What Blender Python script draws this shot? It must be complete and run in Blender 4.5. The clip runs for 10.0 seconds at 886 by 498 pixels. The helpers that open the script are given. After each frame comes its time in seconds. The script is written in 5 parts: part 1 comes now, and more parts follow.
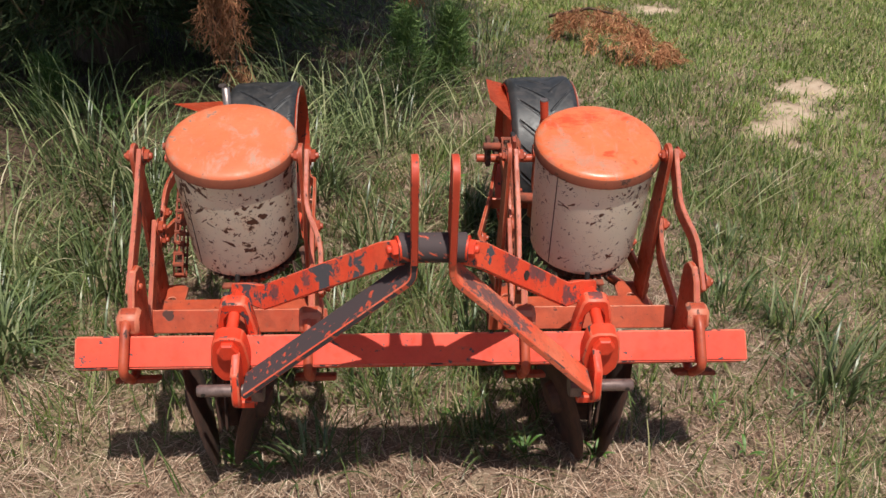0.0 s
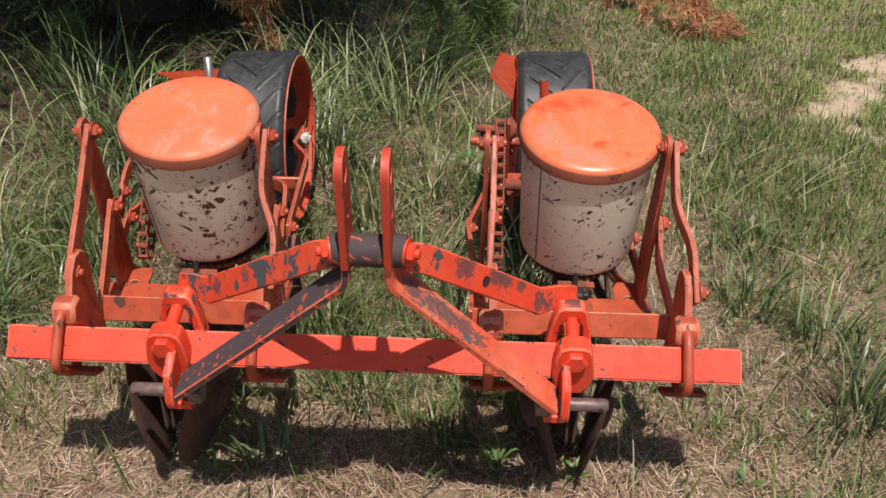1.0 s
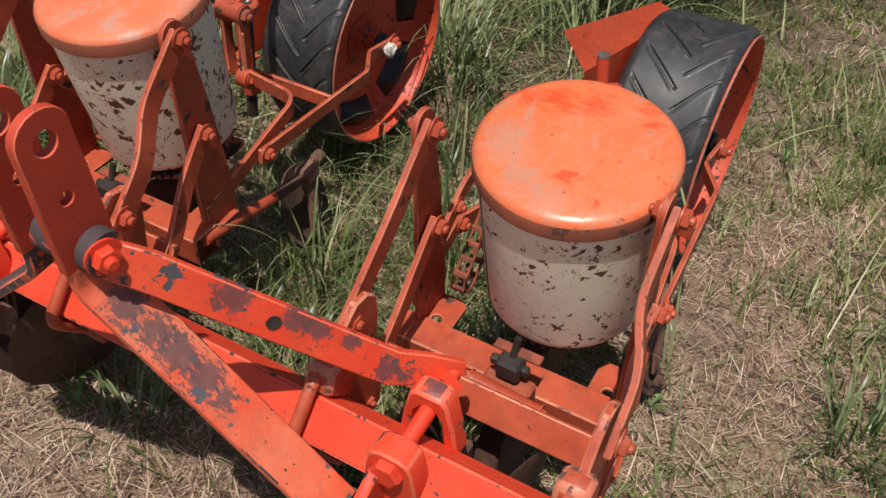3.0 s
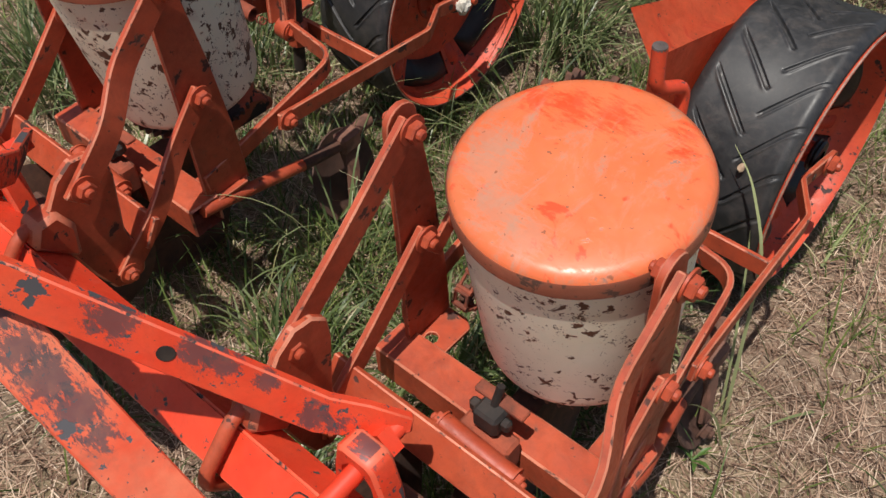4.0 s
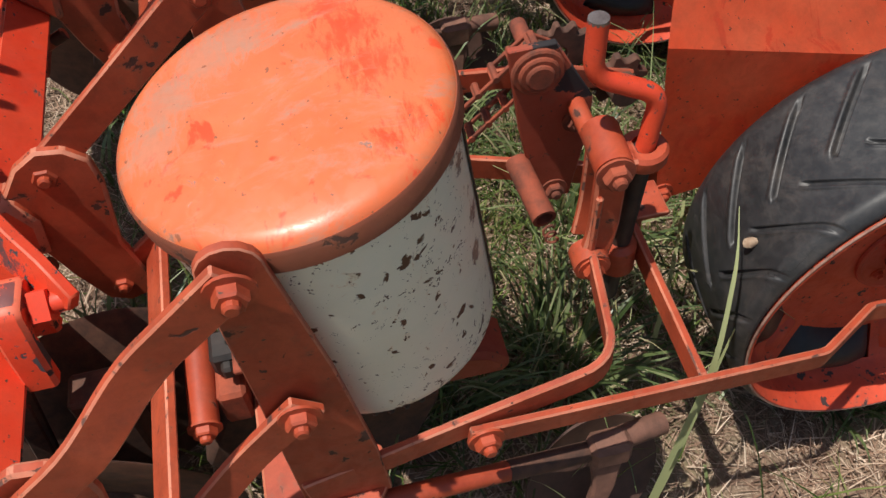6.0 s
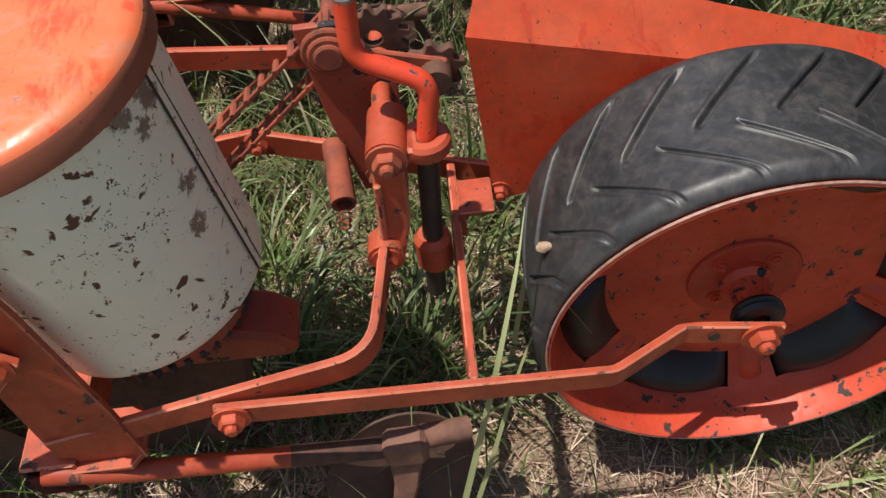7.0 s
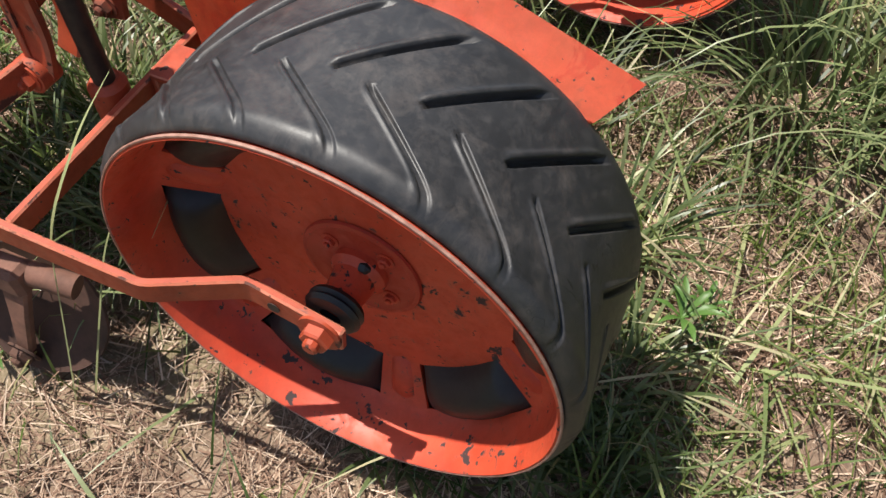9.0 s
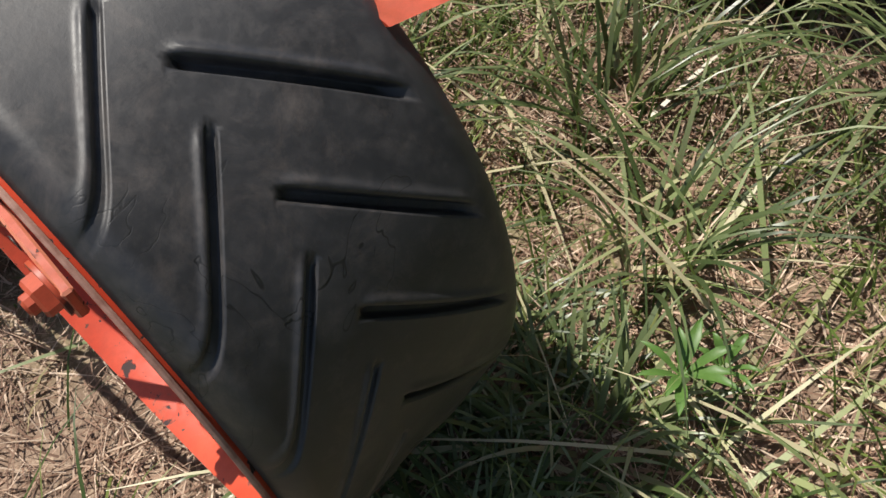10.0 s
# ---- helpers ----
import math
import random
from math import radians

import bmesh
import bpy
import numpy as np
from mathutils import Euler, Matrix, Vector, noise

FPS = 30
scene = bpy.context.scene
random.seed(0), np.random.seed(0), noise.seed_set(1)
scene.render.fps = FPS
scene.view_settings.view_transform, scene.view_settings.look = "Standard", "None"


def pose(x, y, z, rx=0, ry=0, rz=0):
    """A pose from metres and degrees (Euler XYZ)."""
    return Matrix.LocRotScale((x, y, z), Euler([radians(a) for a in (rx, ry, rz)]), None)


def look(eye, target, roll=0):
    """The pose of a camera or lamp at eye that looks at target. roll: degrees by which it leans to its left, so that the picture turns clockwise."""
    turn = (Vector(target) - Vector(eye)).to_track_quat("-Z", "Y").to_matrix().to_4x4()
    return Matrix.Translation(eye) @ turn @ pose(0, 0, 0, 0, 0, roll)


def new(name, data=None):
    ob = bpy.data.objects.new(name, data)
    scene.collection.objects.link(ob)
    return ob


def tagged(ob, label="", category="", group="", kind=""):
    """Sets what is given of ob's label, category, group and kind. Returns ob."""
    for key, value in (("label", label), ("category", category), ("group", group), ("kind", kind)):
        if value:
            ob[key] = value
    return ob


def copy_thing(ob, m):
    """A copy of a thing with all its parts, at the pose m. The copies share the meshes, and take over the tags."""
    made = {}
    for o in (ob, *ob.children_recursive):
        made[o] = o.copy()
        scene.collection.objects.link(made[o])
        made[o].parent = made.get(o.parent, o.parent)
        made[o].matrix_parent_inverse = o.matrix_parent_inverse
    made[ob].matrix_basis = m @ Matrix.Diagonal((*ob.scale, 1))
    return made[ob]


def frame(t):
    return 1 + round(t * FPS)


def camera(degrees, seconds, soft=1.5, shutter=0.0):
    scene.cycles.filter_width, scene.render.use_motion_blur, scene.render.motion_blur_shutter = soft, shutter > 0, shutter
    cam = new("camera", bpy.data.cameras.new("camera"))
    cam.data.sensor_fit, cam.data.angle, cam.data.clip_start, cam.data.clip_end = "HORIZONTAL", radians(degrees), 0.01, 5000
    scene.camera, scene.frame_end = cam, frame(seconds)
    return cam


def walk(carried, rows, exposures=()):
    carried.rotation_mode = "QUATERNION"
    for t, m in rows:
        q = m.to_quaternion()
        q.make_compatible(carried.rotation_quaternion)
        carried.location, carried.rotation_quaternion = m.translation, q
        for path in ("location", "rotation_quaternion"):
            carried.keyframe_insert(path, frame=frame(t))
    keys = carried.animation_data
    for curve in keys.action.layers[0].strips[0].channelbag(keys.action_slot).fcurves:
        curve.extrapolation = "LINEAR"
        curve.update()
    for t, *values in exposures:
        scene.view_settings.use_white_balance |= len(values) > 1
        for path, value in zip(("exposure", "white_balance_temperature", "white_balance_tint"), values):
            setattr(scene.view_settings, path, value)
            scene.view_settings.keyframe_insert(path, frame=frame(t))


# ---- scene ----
cam = camera(51.0, 10.0, 1.5)
PATH = [
    (0, (-0.046, -1.414, 1.26), (0.066, 0.356, 0.336), 1.3),
    (0.5, (-0.023, -1.39, 1.254), (0.053, 0.359, 0.286), 0.3),
    (1, (0.151, -1.246, 1.239), (0.1, 0.487, 0.241), 1.0),
    (1.5, (0.308, -1.087, 1.211), (0.121, 0.617, 0.18), 2.5),
    (2, (0.385, -0.909, 1.205), (0.012, 0.709, 0.091), 2.6),
    (2.5, (0.525, -0.761, 1.175), (-0.031, 0.757, -0.003), 4.5),
    (2.7, (0.591, -0.71, 1.171), (-0.023, 0.775, -0.021), 5.3),
    (3.8, (0.68, -0.379, 1.144), (-0.186, 0.84, -0.185), 4.1),
    (4, (0.689, -0.327, 1.13), (-0.216, 0.836, -0.222), 4.3),
    (4.5, (0.763, -0.19, 1.119), (-0.276, 0.779, -0.289), 5.7),
    (5, (0.817, -0.053, 1.09), (-0.311, 0.705, -0.378), 5.5),
    (5.5, (0.832, 0.122, 1.059), (-0.333, 0.699, -0.46), 6.0),
    (5.7, (0.836, 0.179, 1.053), (-0.352, 0.664, -0.481), 5.9),
    (6.8, (0.934, 0.511, 1.058), (-0.338, 0.672, -0.476), 2.1),
    (7, (0.905, 0.567, 1.041), (-0.356, 0.701, -0.506), 2.2),
    (7.5, (0.851, 0.738, 1.042), (-0.354, 0.776, -0.554), 3.3),
    (8, (0.866, 0.924, 1.029), (-0.312, 0.815, -0.585), 6.5),
    (8.5, (0.852, 1.051, 1.034), (-0.327, 0.771, -0.557), 6.2),
    (9, (0.737, 1.136, 0.98), (-0.312, 0.741, -0.676), 6.6),
    (9.5, (0.598, 1.167, 0.885), (-0.28, 0.658, -0.838), 3.0),
    (10, (0.459, 1.298, 0.765), (-0.257, 0.483, -0.916), -6.5),
]
walk(cam, [(t, look(eye, target, roll)) for t, eye, target, roll in PATH], exposures=[(0.0, 0.12), (1.5, 0.12), (2.5, 0.0), (5.7, 0.02), (6.8, 0.22), (8.0, 0.53), (9.0, 0.56), (9.5, 0.54), (10.0, 0.34)])

# ---- light ----
SUN_TO = Vector((0.025, -0.132, 0.312)).normalized()
world = bpy.data.worlds.new("sky")
scene.world = world
world.use_nodes = True
wn, wl = world.node_tree.nodes, world.node_tree.links
sky = wn.new("ShaderNodeTexSky")
sky.sky_type = "NISHITA"
sky.sun_disc = False
sky.sun_elevation = math.asin(SUN_TO.z)
sky.sun_rotation = math.atan2(SUN_TO.x, SUN_TO.y)
sky.air_density, sky.dust_density, sky.ozone_density = 1.0, 1.5, 1.0
wl.new(sky.outputs[0], wn["Background"].inputs[0])
wn["Background"].inputs[1].default_value = 0.085
sun_data = bpy.data.lights.new("sun", "SUN")
sun_data.energy, sun_data.angle, sun_data.color = 4.9, radians(0.6), (1.0, 0.95, 0.87)
sun = new("sun", sun_data)
sun.matrix_world = look(SUN_TO * 30, (0, 0, 0))


# ---- material tools ----
def material(name):
    mat = bpy.data.materials.new(name)
    mat.use_nodes = True
    nt = mat.node_tree
    return mat, nt.nodes, nt.links, nt.nodes["Principled BSDF"]


def coords(n, l, stretch=(1, 1, 1), shift=True):
    """Object coordinates, moved by a random step for each object, so that repeats wear differently."""
    tc = n.new("ShaderNodeTexCoord")
    mp = n.new("ShaderNodeMapping")
    mp.inputs["Scale"].default_value = stretch
    l.new(tc.outputs["Object"], mp.inputs["Vector"])
    if shift:
        info = n.new("ShaderNodeObjectInfo")
        mul = n.new("ShaderNodeMath")
        mul.operation = "MULTIPLY"
        mul.inputs[1].default_value = 37.0
        l.new(info.outputs["Random"], mul.inputs[0])
        com = n.new("ShaderNodeCombineXYZ")
        l.new(mul.outputs[0], com.inputs[0])
        l.new(mul.outputs[0], com.inputs[2])
        l.new(com.outputs[0], mp.inputs["Location"])
    return mp.outputs[0]


def noise_tex(n, l, vec, scale, detail=3.0, rough=0.6, warp=0.0):
    t = n.new("ShaderNodeTexNoise")
    t.inputs["Scale"].default_value, t.inputs["Detail"].default_value = scale, detail
    t.inputs["Roughness"].default_value, t.inputs["Distortion"].default_value = rough, warp
    l.new(vec, t.inputs["Vector"])
    return t.outputs["Fac"]


def ramp(n, l, fac, stops):
    r = n.new("ShaderNodeValToRGB")
    el = r.color_ramp.elements
    while len(el) < len(stops):
        el.new(0.5)
    for e, (p, col) in zip(el, stops):
        e.position = p
        e.color = (*col, 1) if len(col) == 3 else col
    l.new(fac, r.inputs[0])
    return r.outputs[0]


def step(n, l, fac, lo, hi):
    m = n.new("ShaderNodeMapRange")
    m.inputs["From Min"].default_value, m.inputs["From Max"].default_value = lo, hi
    l.new(fac, m.inputs["Value"])
    return m.outputs[0]


def mix(n, l, fac, a, b):
    m = n.new("ShaderNodeMix")
    m.data_type = "RGBA"
    if isinstance(fac, float):
        m.inputs[0].default_value = fac
    else:
        l.new(fac, m.inputs[0])
    for sock, v in ((m.inputs[6], a), (m.inputs[7], b)):
        if isinstance(v, tuple):
            sock.default_value = (*v, 1)
        else:
            l.new(v, sock)
    return m.outputs[2]


def math_node(n, l, op, a, b):
    m = n.new("ShaderNodeMath")
    m.operation = op
    for sock, v in ((m.inputs[0], a), (m.inputs[1], b)):
        if isinstance(v, float):
            sock.default_value = v
        else:
            l.new(v, sock)
    return m.outputs[0]


def bump(n, l, bsdf, height, strength=0.3, dist=0.002):
    b = n.new("ShaderNodeBump")
    b.inputs["Strength"].default_value, b.inputs["Distance"].default_value = strength, dist
    l.new(height, b.inputs["Height"])
    l.new(b.outputs[0], bsdf.inputs["Normal"])


def turned(n, l, vec, turn, stretch):
    """Turn the coordinates first, then stretch them."""
    for key, value in (("Rotation", turn), ("Scale", stretch)):
        mp = n.new("ShaderNodeMapping")
        mp.inputs[key].default_value = value
        l.new(vec, mp.inputs["Vector"])
        vec = mp.outputs[0]
    return vec


def flakes(n, l, vec, scale, turn, stretch, size, sharp, warp=0.026):
    """Separate chips of uneven size: ragged cells, most of them tiny."""
    nz = n.new("ShaderNodeTexNoise")
    nz.inputs["Scale"].default_value, nz.inputs["Detail"].default_value = scale * 2.2, 4.0
    l.new(vec, nz.inputs["Vector"])
    sub = n.new("ShaderNodeVectorMath")
    sub.operation = "SUBTRACT"
    l.new(nz.outputs["Color"], sub.inputs[0])
    sub.inputs[1].default_value = (0.5, 0.5, 0.5)
    mul = n.new("ShaderNodeVectorMath")
    mul.operation = "MULTIPLY"
    l.new(sub.outputs[0], mul.inputs[0])
    mul.inputs[1].default_value = (warp, warp, warp)
    add = n.new("ShaderNodeVectorMath")
    l.new(vec, add.inputs[0])
    l.new(mul.outputs[0], add.inputs[1])
    mp = turned(n, l, add.outputs[0], turn, stretch)
    vo = n.new("ShaderNodeTexVoronoi")
    vo.inputs["Scale"].default_value = scale
    l.new(mp, vo.inputs["Vector"])
    sp = n.new("ShaderNodeSeparateColor")
    l.new(vo.outputs["Color"], sp.inputs[0])
    thick_ = step(n, l, noise_tex(n, l, vec, 13.0, 2.0), 0.40, 0.62)
    grown = math_node(n, l, "ADD", math_node(n, l, "MULTIPLY", thick_, size * 0.75), size * 0.40)
    rad = math_node(n, l, "MULTIPLY", math_node(n, l, "POWER", sp.outputs[0], sharp), grown)
    return step(n, l, math_node(n, l, "SUBTRACT", rad, vo.outputs["Distance"]), 0.0, 0.03)


def paint(name, base, faded, chip, amount=0.60, chip_scale=38.0, stretch=(1, 1, 1), edge=0.02, rough=0.5, dust=0.25, rust=(0.10, 0.045, 0.03), spots=0.70, clump_=0.5, scratch=0.0, fresh=None, scuff=None, marks=(), rubs=(), grime=0.0, pits=(), lean=None):
    """Old enamel: sun-faded patches, chips down to the primer, small rust dots, dust, scratches."""
    mat, n, l, b = material(name)
    vec = coords(n, l)
    vch = turned(n, l, vec, lean, stretch) if lean else coords(n, l, stretch)
    fade = step(n, l, noise_tex(n, l, vec, 9.0, 4.0, 0.65), 0.35, 0.68)
    col = mix(n, l, fade, base, faded)
    if fresh:
        col = mix(n, l, math_node(n, l, "MULTIPLY", step(n, l, noise_tex(n, l, coords(n, l, (1, 1.7, 1)), 13.0, 5.0, 0.7, 0.8), 0.565, 0.61), 0.9), col, fresh)
    for spots_, tint in ((marks, fresh), (rubs, scuff)):
        for cx, cy, rad, cz in [(*s, 0.258)[:4] for s in spots_]:
            vd = n.new("ShaderNodeVectorMath")
            vd.operation = "DISTANCE"
            tc = n.new("ShaderNodeTexCoord")
            l.new(tc.outputs["Object"], vd.inputs[0])
            vd.inputs[1].default_value = (cx, cy, cz)
            near_ = math_node(n, l, "DIVIDE", vd.outputs["Value"], rad)
            rag = math_node(n, l, "ADD", near_, math_node(n, l, "MULTIPLY", noise_tex(n, l, coords(n, l, (0.6, 1.9, 1)), 85.0, 8.0, 0.8, 0.4), 3.6))
            col = mix(n, l, math_node(n, l, "MULTIPLY", step(n, l, rag, 2.70 if pits else 2.85, 2.52 if pits else 2.35), 0.85 if tint == fresh or pits else 0.5), col, tint)
    if scuff and not pits:
        col = mix(n, l, math_node(n, l, "MULTIPLY", step(n, l, noise_tex(n, l, coords(n, l, (1.6, 0.8, 1)), 17.0, 7.0, 0.75, 0.5), 0.52, 0.66), 0.8), col, scuff)
    streak = step(n, l, noise_tex(n, l, vec, 55.0, 5.0, 0.7, 0.6), 0.45, 0.75)
    col = mix(n, l, math_node(n, l, "MULTIPLY", streak, dust), col, (faded[0] * 0.62, faded[1] * 0.8, faded[2] * 0.9))
    if grime:
        dirt = step(n, l, noise_tex(n, l, vec, 24.0, 7.0, 0.78, 0.3), 0.42, 0.72)
        col = mix(n, l, math_node(n, l, "MULTIPLY", dirt, grime), col, (base[0] * 0.30, base[1] * 0.42, base[2] * 0.60))
    dots = step(n, l, noise_tex(n, l, vec, 150.0, 2.0, 0.5), spots, spots + 0.03)
    col = mix(n, l, dots, col, rust)
    big = noise_tex(n, l, vec, chip_scale * 0.28, 2.0, 0.5)
    fine = noise_tex(n, l, vch, chip_scale, 5.0, 0.62, 0.4)
    both = math_node(n, l, "ADD", math_node(n, l, "MULTIPLY", big, clump_), math_node(n, l, "MULTIPLY", fine, 1.0 - clump_))
    mask = step(n, l, both, amount, amount + edge)
    if scratch:
        for turn, sc in (((0.3, 0.9, 0.6), 60.0), ((-0.5, -0.7, -0.7), 48.0)):
            mask = math_node(n, l, "MAXIMUM", mask, step(n, l, noise_tex(n, l, turned(n, l, vec, turn, (1, 1, 0.22)), sc, 3.0, 0.55, 0.3), scratch, scratch + 0.02))
    for sc, turn, stretch_, size, sharp in pits:
        mask = math_node(n, l, "MAXIMUM", mask, flakes(n, l, vec, sc, turn, stretch_, size, sharp))
    rim = step(n, l, both, amount - 0.035, amount)
    col = mix(n, l, math_node(n, l, "MULTIPLY", rim, 0.35), col, (rust[0] * 2.2, rust[1] * 2.0, rust[2] * 1.8))
    col = mix(n, l, mask, col, chip)
    l.new(col, b.inputs["Base Color"])
    rg = n.new("ShaderNodeMapRange")
    rg.inputs["To Min"].default_value, rg.inputs["To Max"].default_value = rough, rough + 0.3
    l.new(math_node(n, l, "MAXIMUM", mask, streak), rg.inputs["Value"])
    l.new(rg.outputs[0], b.inputs["Roughness"])
    inv = math_node(n, l, "SUBTRACT", 1.0, mask)
    hgt = math_node(n, l, "ADD", inv, math_node(n, l, "MULTIPLY", fine, 0.35))
    bump(n, l, b, hgt, 0.35, 0.0008)
    return mat


RED = paint("bright_red_enamel", (0.68, 0.042, 0.014), (0.74, 0.068, 0.025), (0.075, 0.055, 0.055), 0.645, 46.0, grime=0.22, scratch=0.72, pits=((48.0, (0.2, 0.1, 0.3), (1, 1, 1), 0.26, 4.0), (40.0, (0.4, 1.2, 0.3), (0.25, 1, 1), 0.16, 4.0)))
GUARD = paint("guard_orange_enamel", (0.75, 0.095, 0.031), (0.79, 0.150, 0.062), (0.16, 0.06, 0.04), 0.655, 40.0, fresh=(0.70, 0.07, 0.025), grime=0.3, dust=0.4, pits=((60.0, (0.2, 0.1, 0.3), (1, 1, 1), 0.24, 3.5), (16.0, (0.5, 1.1, 0.4), (1, 1, 0.12), 0.05, 2.0)))
RED_FLAKED = paint("flaking_red_enamel", (0.70, 0.045, 0.015), (0.73, 0.085, 0.032), (0.062, 0.056, 0.062), 0.592, 34.0, edge=0.010, grime=0.3, clump_=0.58, scuff=(0.055, 0.050, 0.056), rubs=((0.150, -0.052, 0.026, 0.236), (0.198, -0.012, 0.020, 0.186), (0.212, 0.000, 0.018, 0.168), (0.238, 0.022, 0.013, 0.140), (0.268, 0.046, 0.022, 0.088), (0.282, 0.058, 0.018, 0.076), (0.330, 0.060, 0.022, 0.085), (-0.120, -0.080, 0.016, 0.252), (-0.145, -0.058, 0.018, 0.228), (-0.170, -0.036, 0.017, 0.200), (-0.195, -0.015, 0.016, 0.172), (-0.250, 0.030, 0.016, 0.110)), pits=((85.0, (0.2, 0.1, 0.3), (1, 1, 1), 0.50, 2.0), (34.0, (0.4, 0.2, 0.6), (1, 1, 0.6), 0.50, 2.6)))
RED_DULL = paint("dull_red_enamel", (0.42, 0.036, 0.015), (0.50, 0.058, 0.026), (0.14, 0.07, 0.06), 0.64, 40.0)
RED_BRACE = paint("patch_flaked_red_enamel", (0.70, 0.085, 0.032), (0.70, 0.20, 0.105), (0.085, 0.080, 0.088), 0.580, 26.0, edge=0.010, grime=0.25, clump_=0.62, scuff=(0.060, 0.056, 0.062), rubs=((0.075, -0.122, 0.026, 0.245), (0.098, -0.118, 0.028, 0.212), (0.122, -0.116, 0.028, 0.192), (0.150, -0.113, 0.026, 0.166), (0.166, -0.111, 0.020, 0.140)), lean=(0, 0.74, 0), stretch=(0.45, 1, 1), pits=((85.0, (0.2, 0.1, 0.3), (1, 1, 1), 0.45, 2.2), (40.0, (0.4, 0.2, 0.6), (1, 1, 0.6), 0.40, 3.0)))
RED_WORN = paint("badly_worn_red_enamel", (0.62, 0.050, 0.020), (0.60, 0.10, 0.05), (0.058, 0.040, 0.042), 0.408, 85.0, edge=0.02, clump_=0.35, grime=0.3, lean=(0, -0.74, 0), stretch=(0.14, 1, 1))
PLATE_RED = paint("black_patched_dull_red", (0.30, 0.050, 0.026), (0.36, 0.070, 0.038), (0.022, 0.018, 0.020), 0.545, 22.0, edge=0.012, clump_=0.6)
ORANGE = paint("faded_orange_red_paint", (0.40, 0.056, 0.022), (0.50, 0.092, 0.040), (0.075, 0.028, 0.020), 0.612, 48.0, rough=0.46, dust=0.32, grime=0.55, spots=0.72, pits=((55.0, (0.2, 0.1, 0.3), (1, 1, 1), 0.28, 3.0), (22.0, (0.1, 0.1, 0.05), (1, 0.40, 1), 0.30, 3.2)))
LID = paint("sun_bleached_orange_lid", (0.68, 0.138, 0.047), (0.69, 0.175, 0.070), (0.30, 0.15, 0.11), 0.635, 60.0, rough=0.33, dust=0.3, grime=0.12, rust=(0.30, 0.10, 0.05), edge=0.03, fresh=(0.76, 0.070, 0.022), scuff=(0.42, 0.22, 0.15), marks=((-0.070, 0.372, 0.026), (-0.035, 0.378, 0.030), (0.005, 0.390, 0.032), (0.066, 0.412, 0.022), (0.080, 0.388, 0.020)), rubs=((-0.055, 0.275, 0.034), (-0.070, 0.300, 0.030), (-0.020, 0.240, 0.030), (0.020, 0.228, 0.026), (0.05, 0.345, 0.012)))
LID_PALE = paint("worn_pinkish_orange_lid", (0.62, 0.130, 0.050), (0.64, 0.17, 0.075), (0.30, 0.16, 0.11), 0.61, 50.0, rough=0.5, dust=0.4, rust=(0.30, 0.12, 0.07), edge=0.04, scuff=(0.40, 0.25, 0.185))
LID_EDGE = paint("rusty_lid_skirt", (0.22, 0.066, 0.038), (0.33, 0.092, 0.050), (0.085, 0.038, 0.026), 0.575, 60.0, rough=0.5)
WHEEL_RED = paint("wheel_red_enamel", (0.54, 0.048, 0.018), (0.63, 0.082, 0.032), (0.05, 0.028, 0.026), 0.615, 50.0, clump_=0.3, grime=0.35, pits=((70.0, (0.2, 0.1, 0.3), (1, 1, 1), 0.40, 2.6), (34.0, (1.2, 0.2, 0.5), (1, 0.25, 1), 0.24, 3.0)))
CREAM = paint("cream_hopper_paint", (0.85, 0.76, 0.60), (0.87, 0.80, 0.66), (0.115, 0.048, 0.025), 0.635, 60.0, edge=0.012, rough=0.34, dust=0.12, rust=(0.30, 0.17, 0.07), spots=0.73, clump_=0.25, scratch=0.672, scuff=(0.115, 0.048, 0.028),
              rubs=((0.053, 0.441, 0.012, 0.149), (0.063, 0.438, 0.014, 0.116), (0.062, 0.434, 0.010, 0.219), (0.074, 0.427, 0.012, 0.240), (0.045, 0.440, 0.014, 0.235), (0.051, 0.446, 0.008, 0.067), (0.020, 0.449, 0.010, 0.100), (0.047, 0.448, 0.010, 0.030), (0.010, 0.450, 0.010, 0.060), (-0.03, 0.235, 0.006, 0.045), (0.012, 0.222, 0.006, 0.040)),
              pits=((120.0, (0.2, 0.1, 0.3), (1, 1, 1), 0.42, 2.0), (62.0, (0.3, 1.1, 0.2), (1, 1, 0.32), 0.34, 2.4), (56.0, (-0.7, -0.7, 0.9), (1, 1, 0.32), 0.32, 2.4), (34.0, (0.9, 0.5, 0.2), (1, 1, 0.22), 0.22, 2.4), (30.0, (-0.5, -0.9, 0.4), (1, 1, 0.16), 0.18, 2.4)))
CREAM_CHIPPED = paint("cream_hopper_paint_badly_chipped", (0.76, 0.655, 0.50), (0.80, 0.71, 0.57), (0.105, 0.046, 0.026), 0.600, 52.0, edge=0.012, rough=0.34, dust=0.2, rust=(0.26, 0.11, 0.05), spots=0.715, clump_=0.30, scratch=0.642,
                      pits=((105.0, (0.2, 0.1, 0.3), (1, 1, 1), 0.52, 1.5), (46.0, (0.3, 1.0, 0.2), (1, 1, 0.30), 0.42, 1.9), (42.0, (-0.8, -0.6, 0.9), (1, 1, 0.26), 0.38, 2.0), (30.0, (0.1, 0.5, 0.4), (1, 1, 0.5), 0.34, 2.6)))

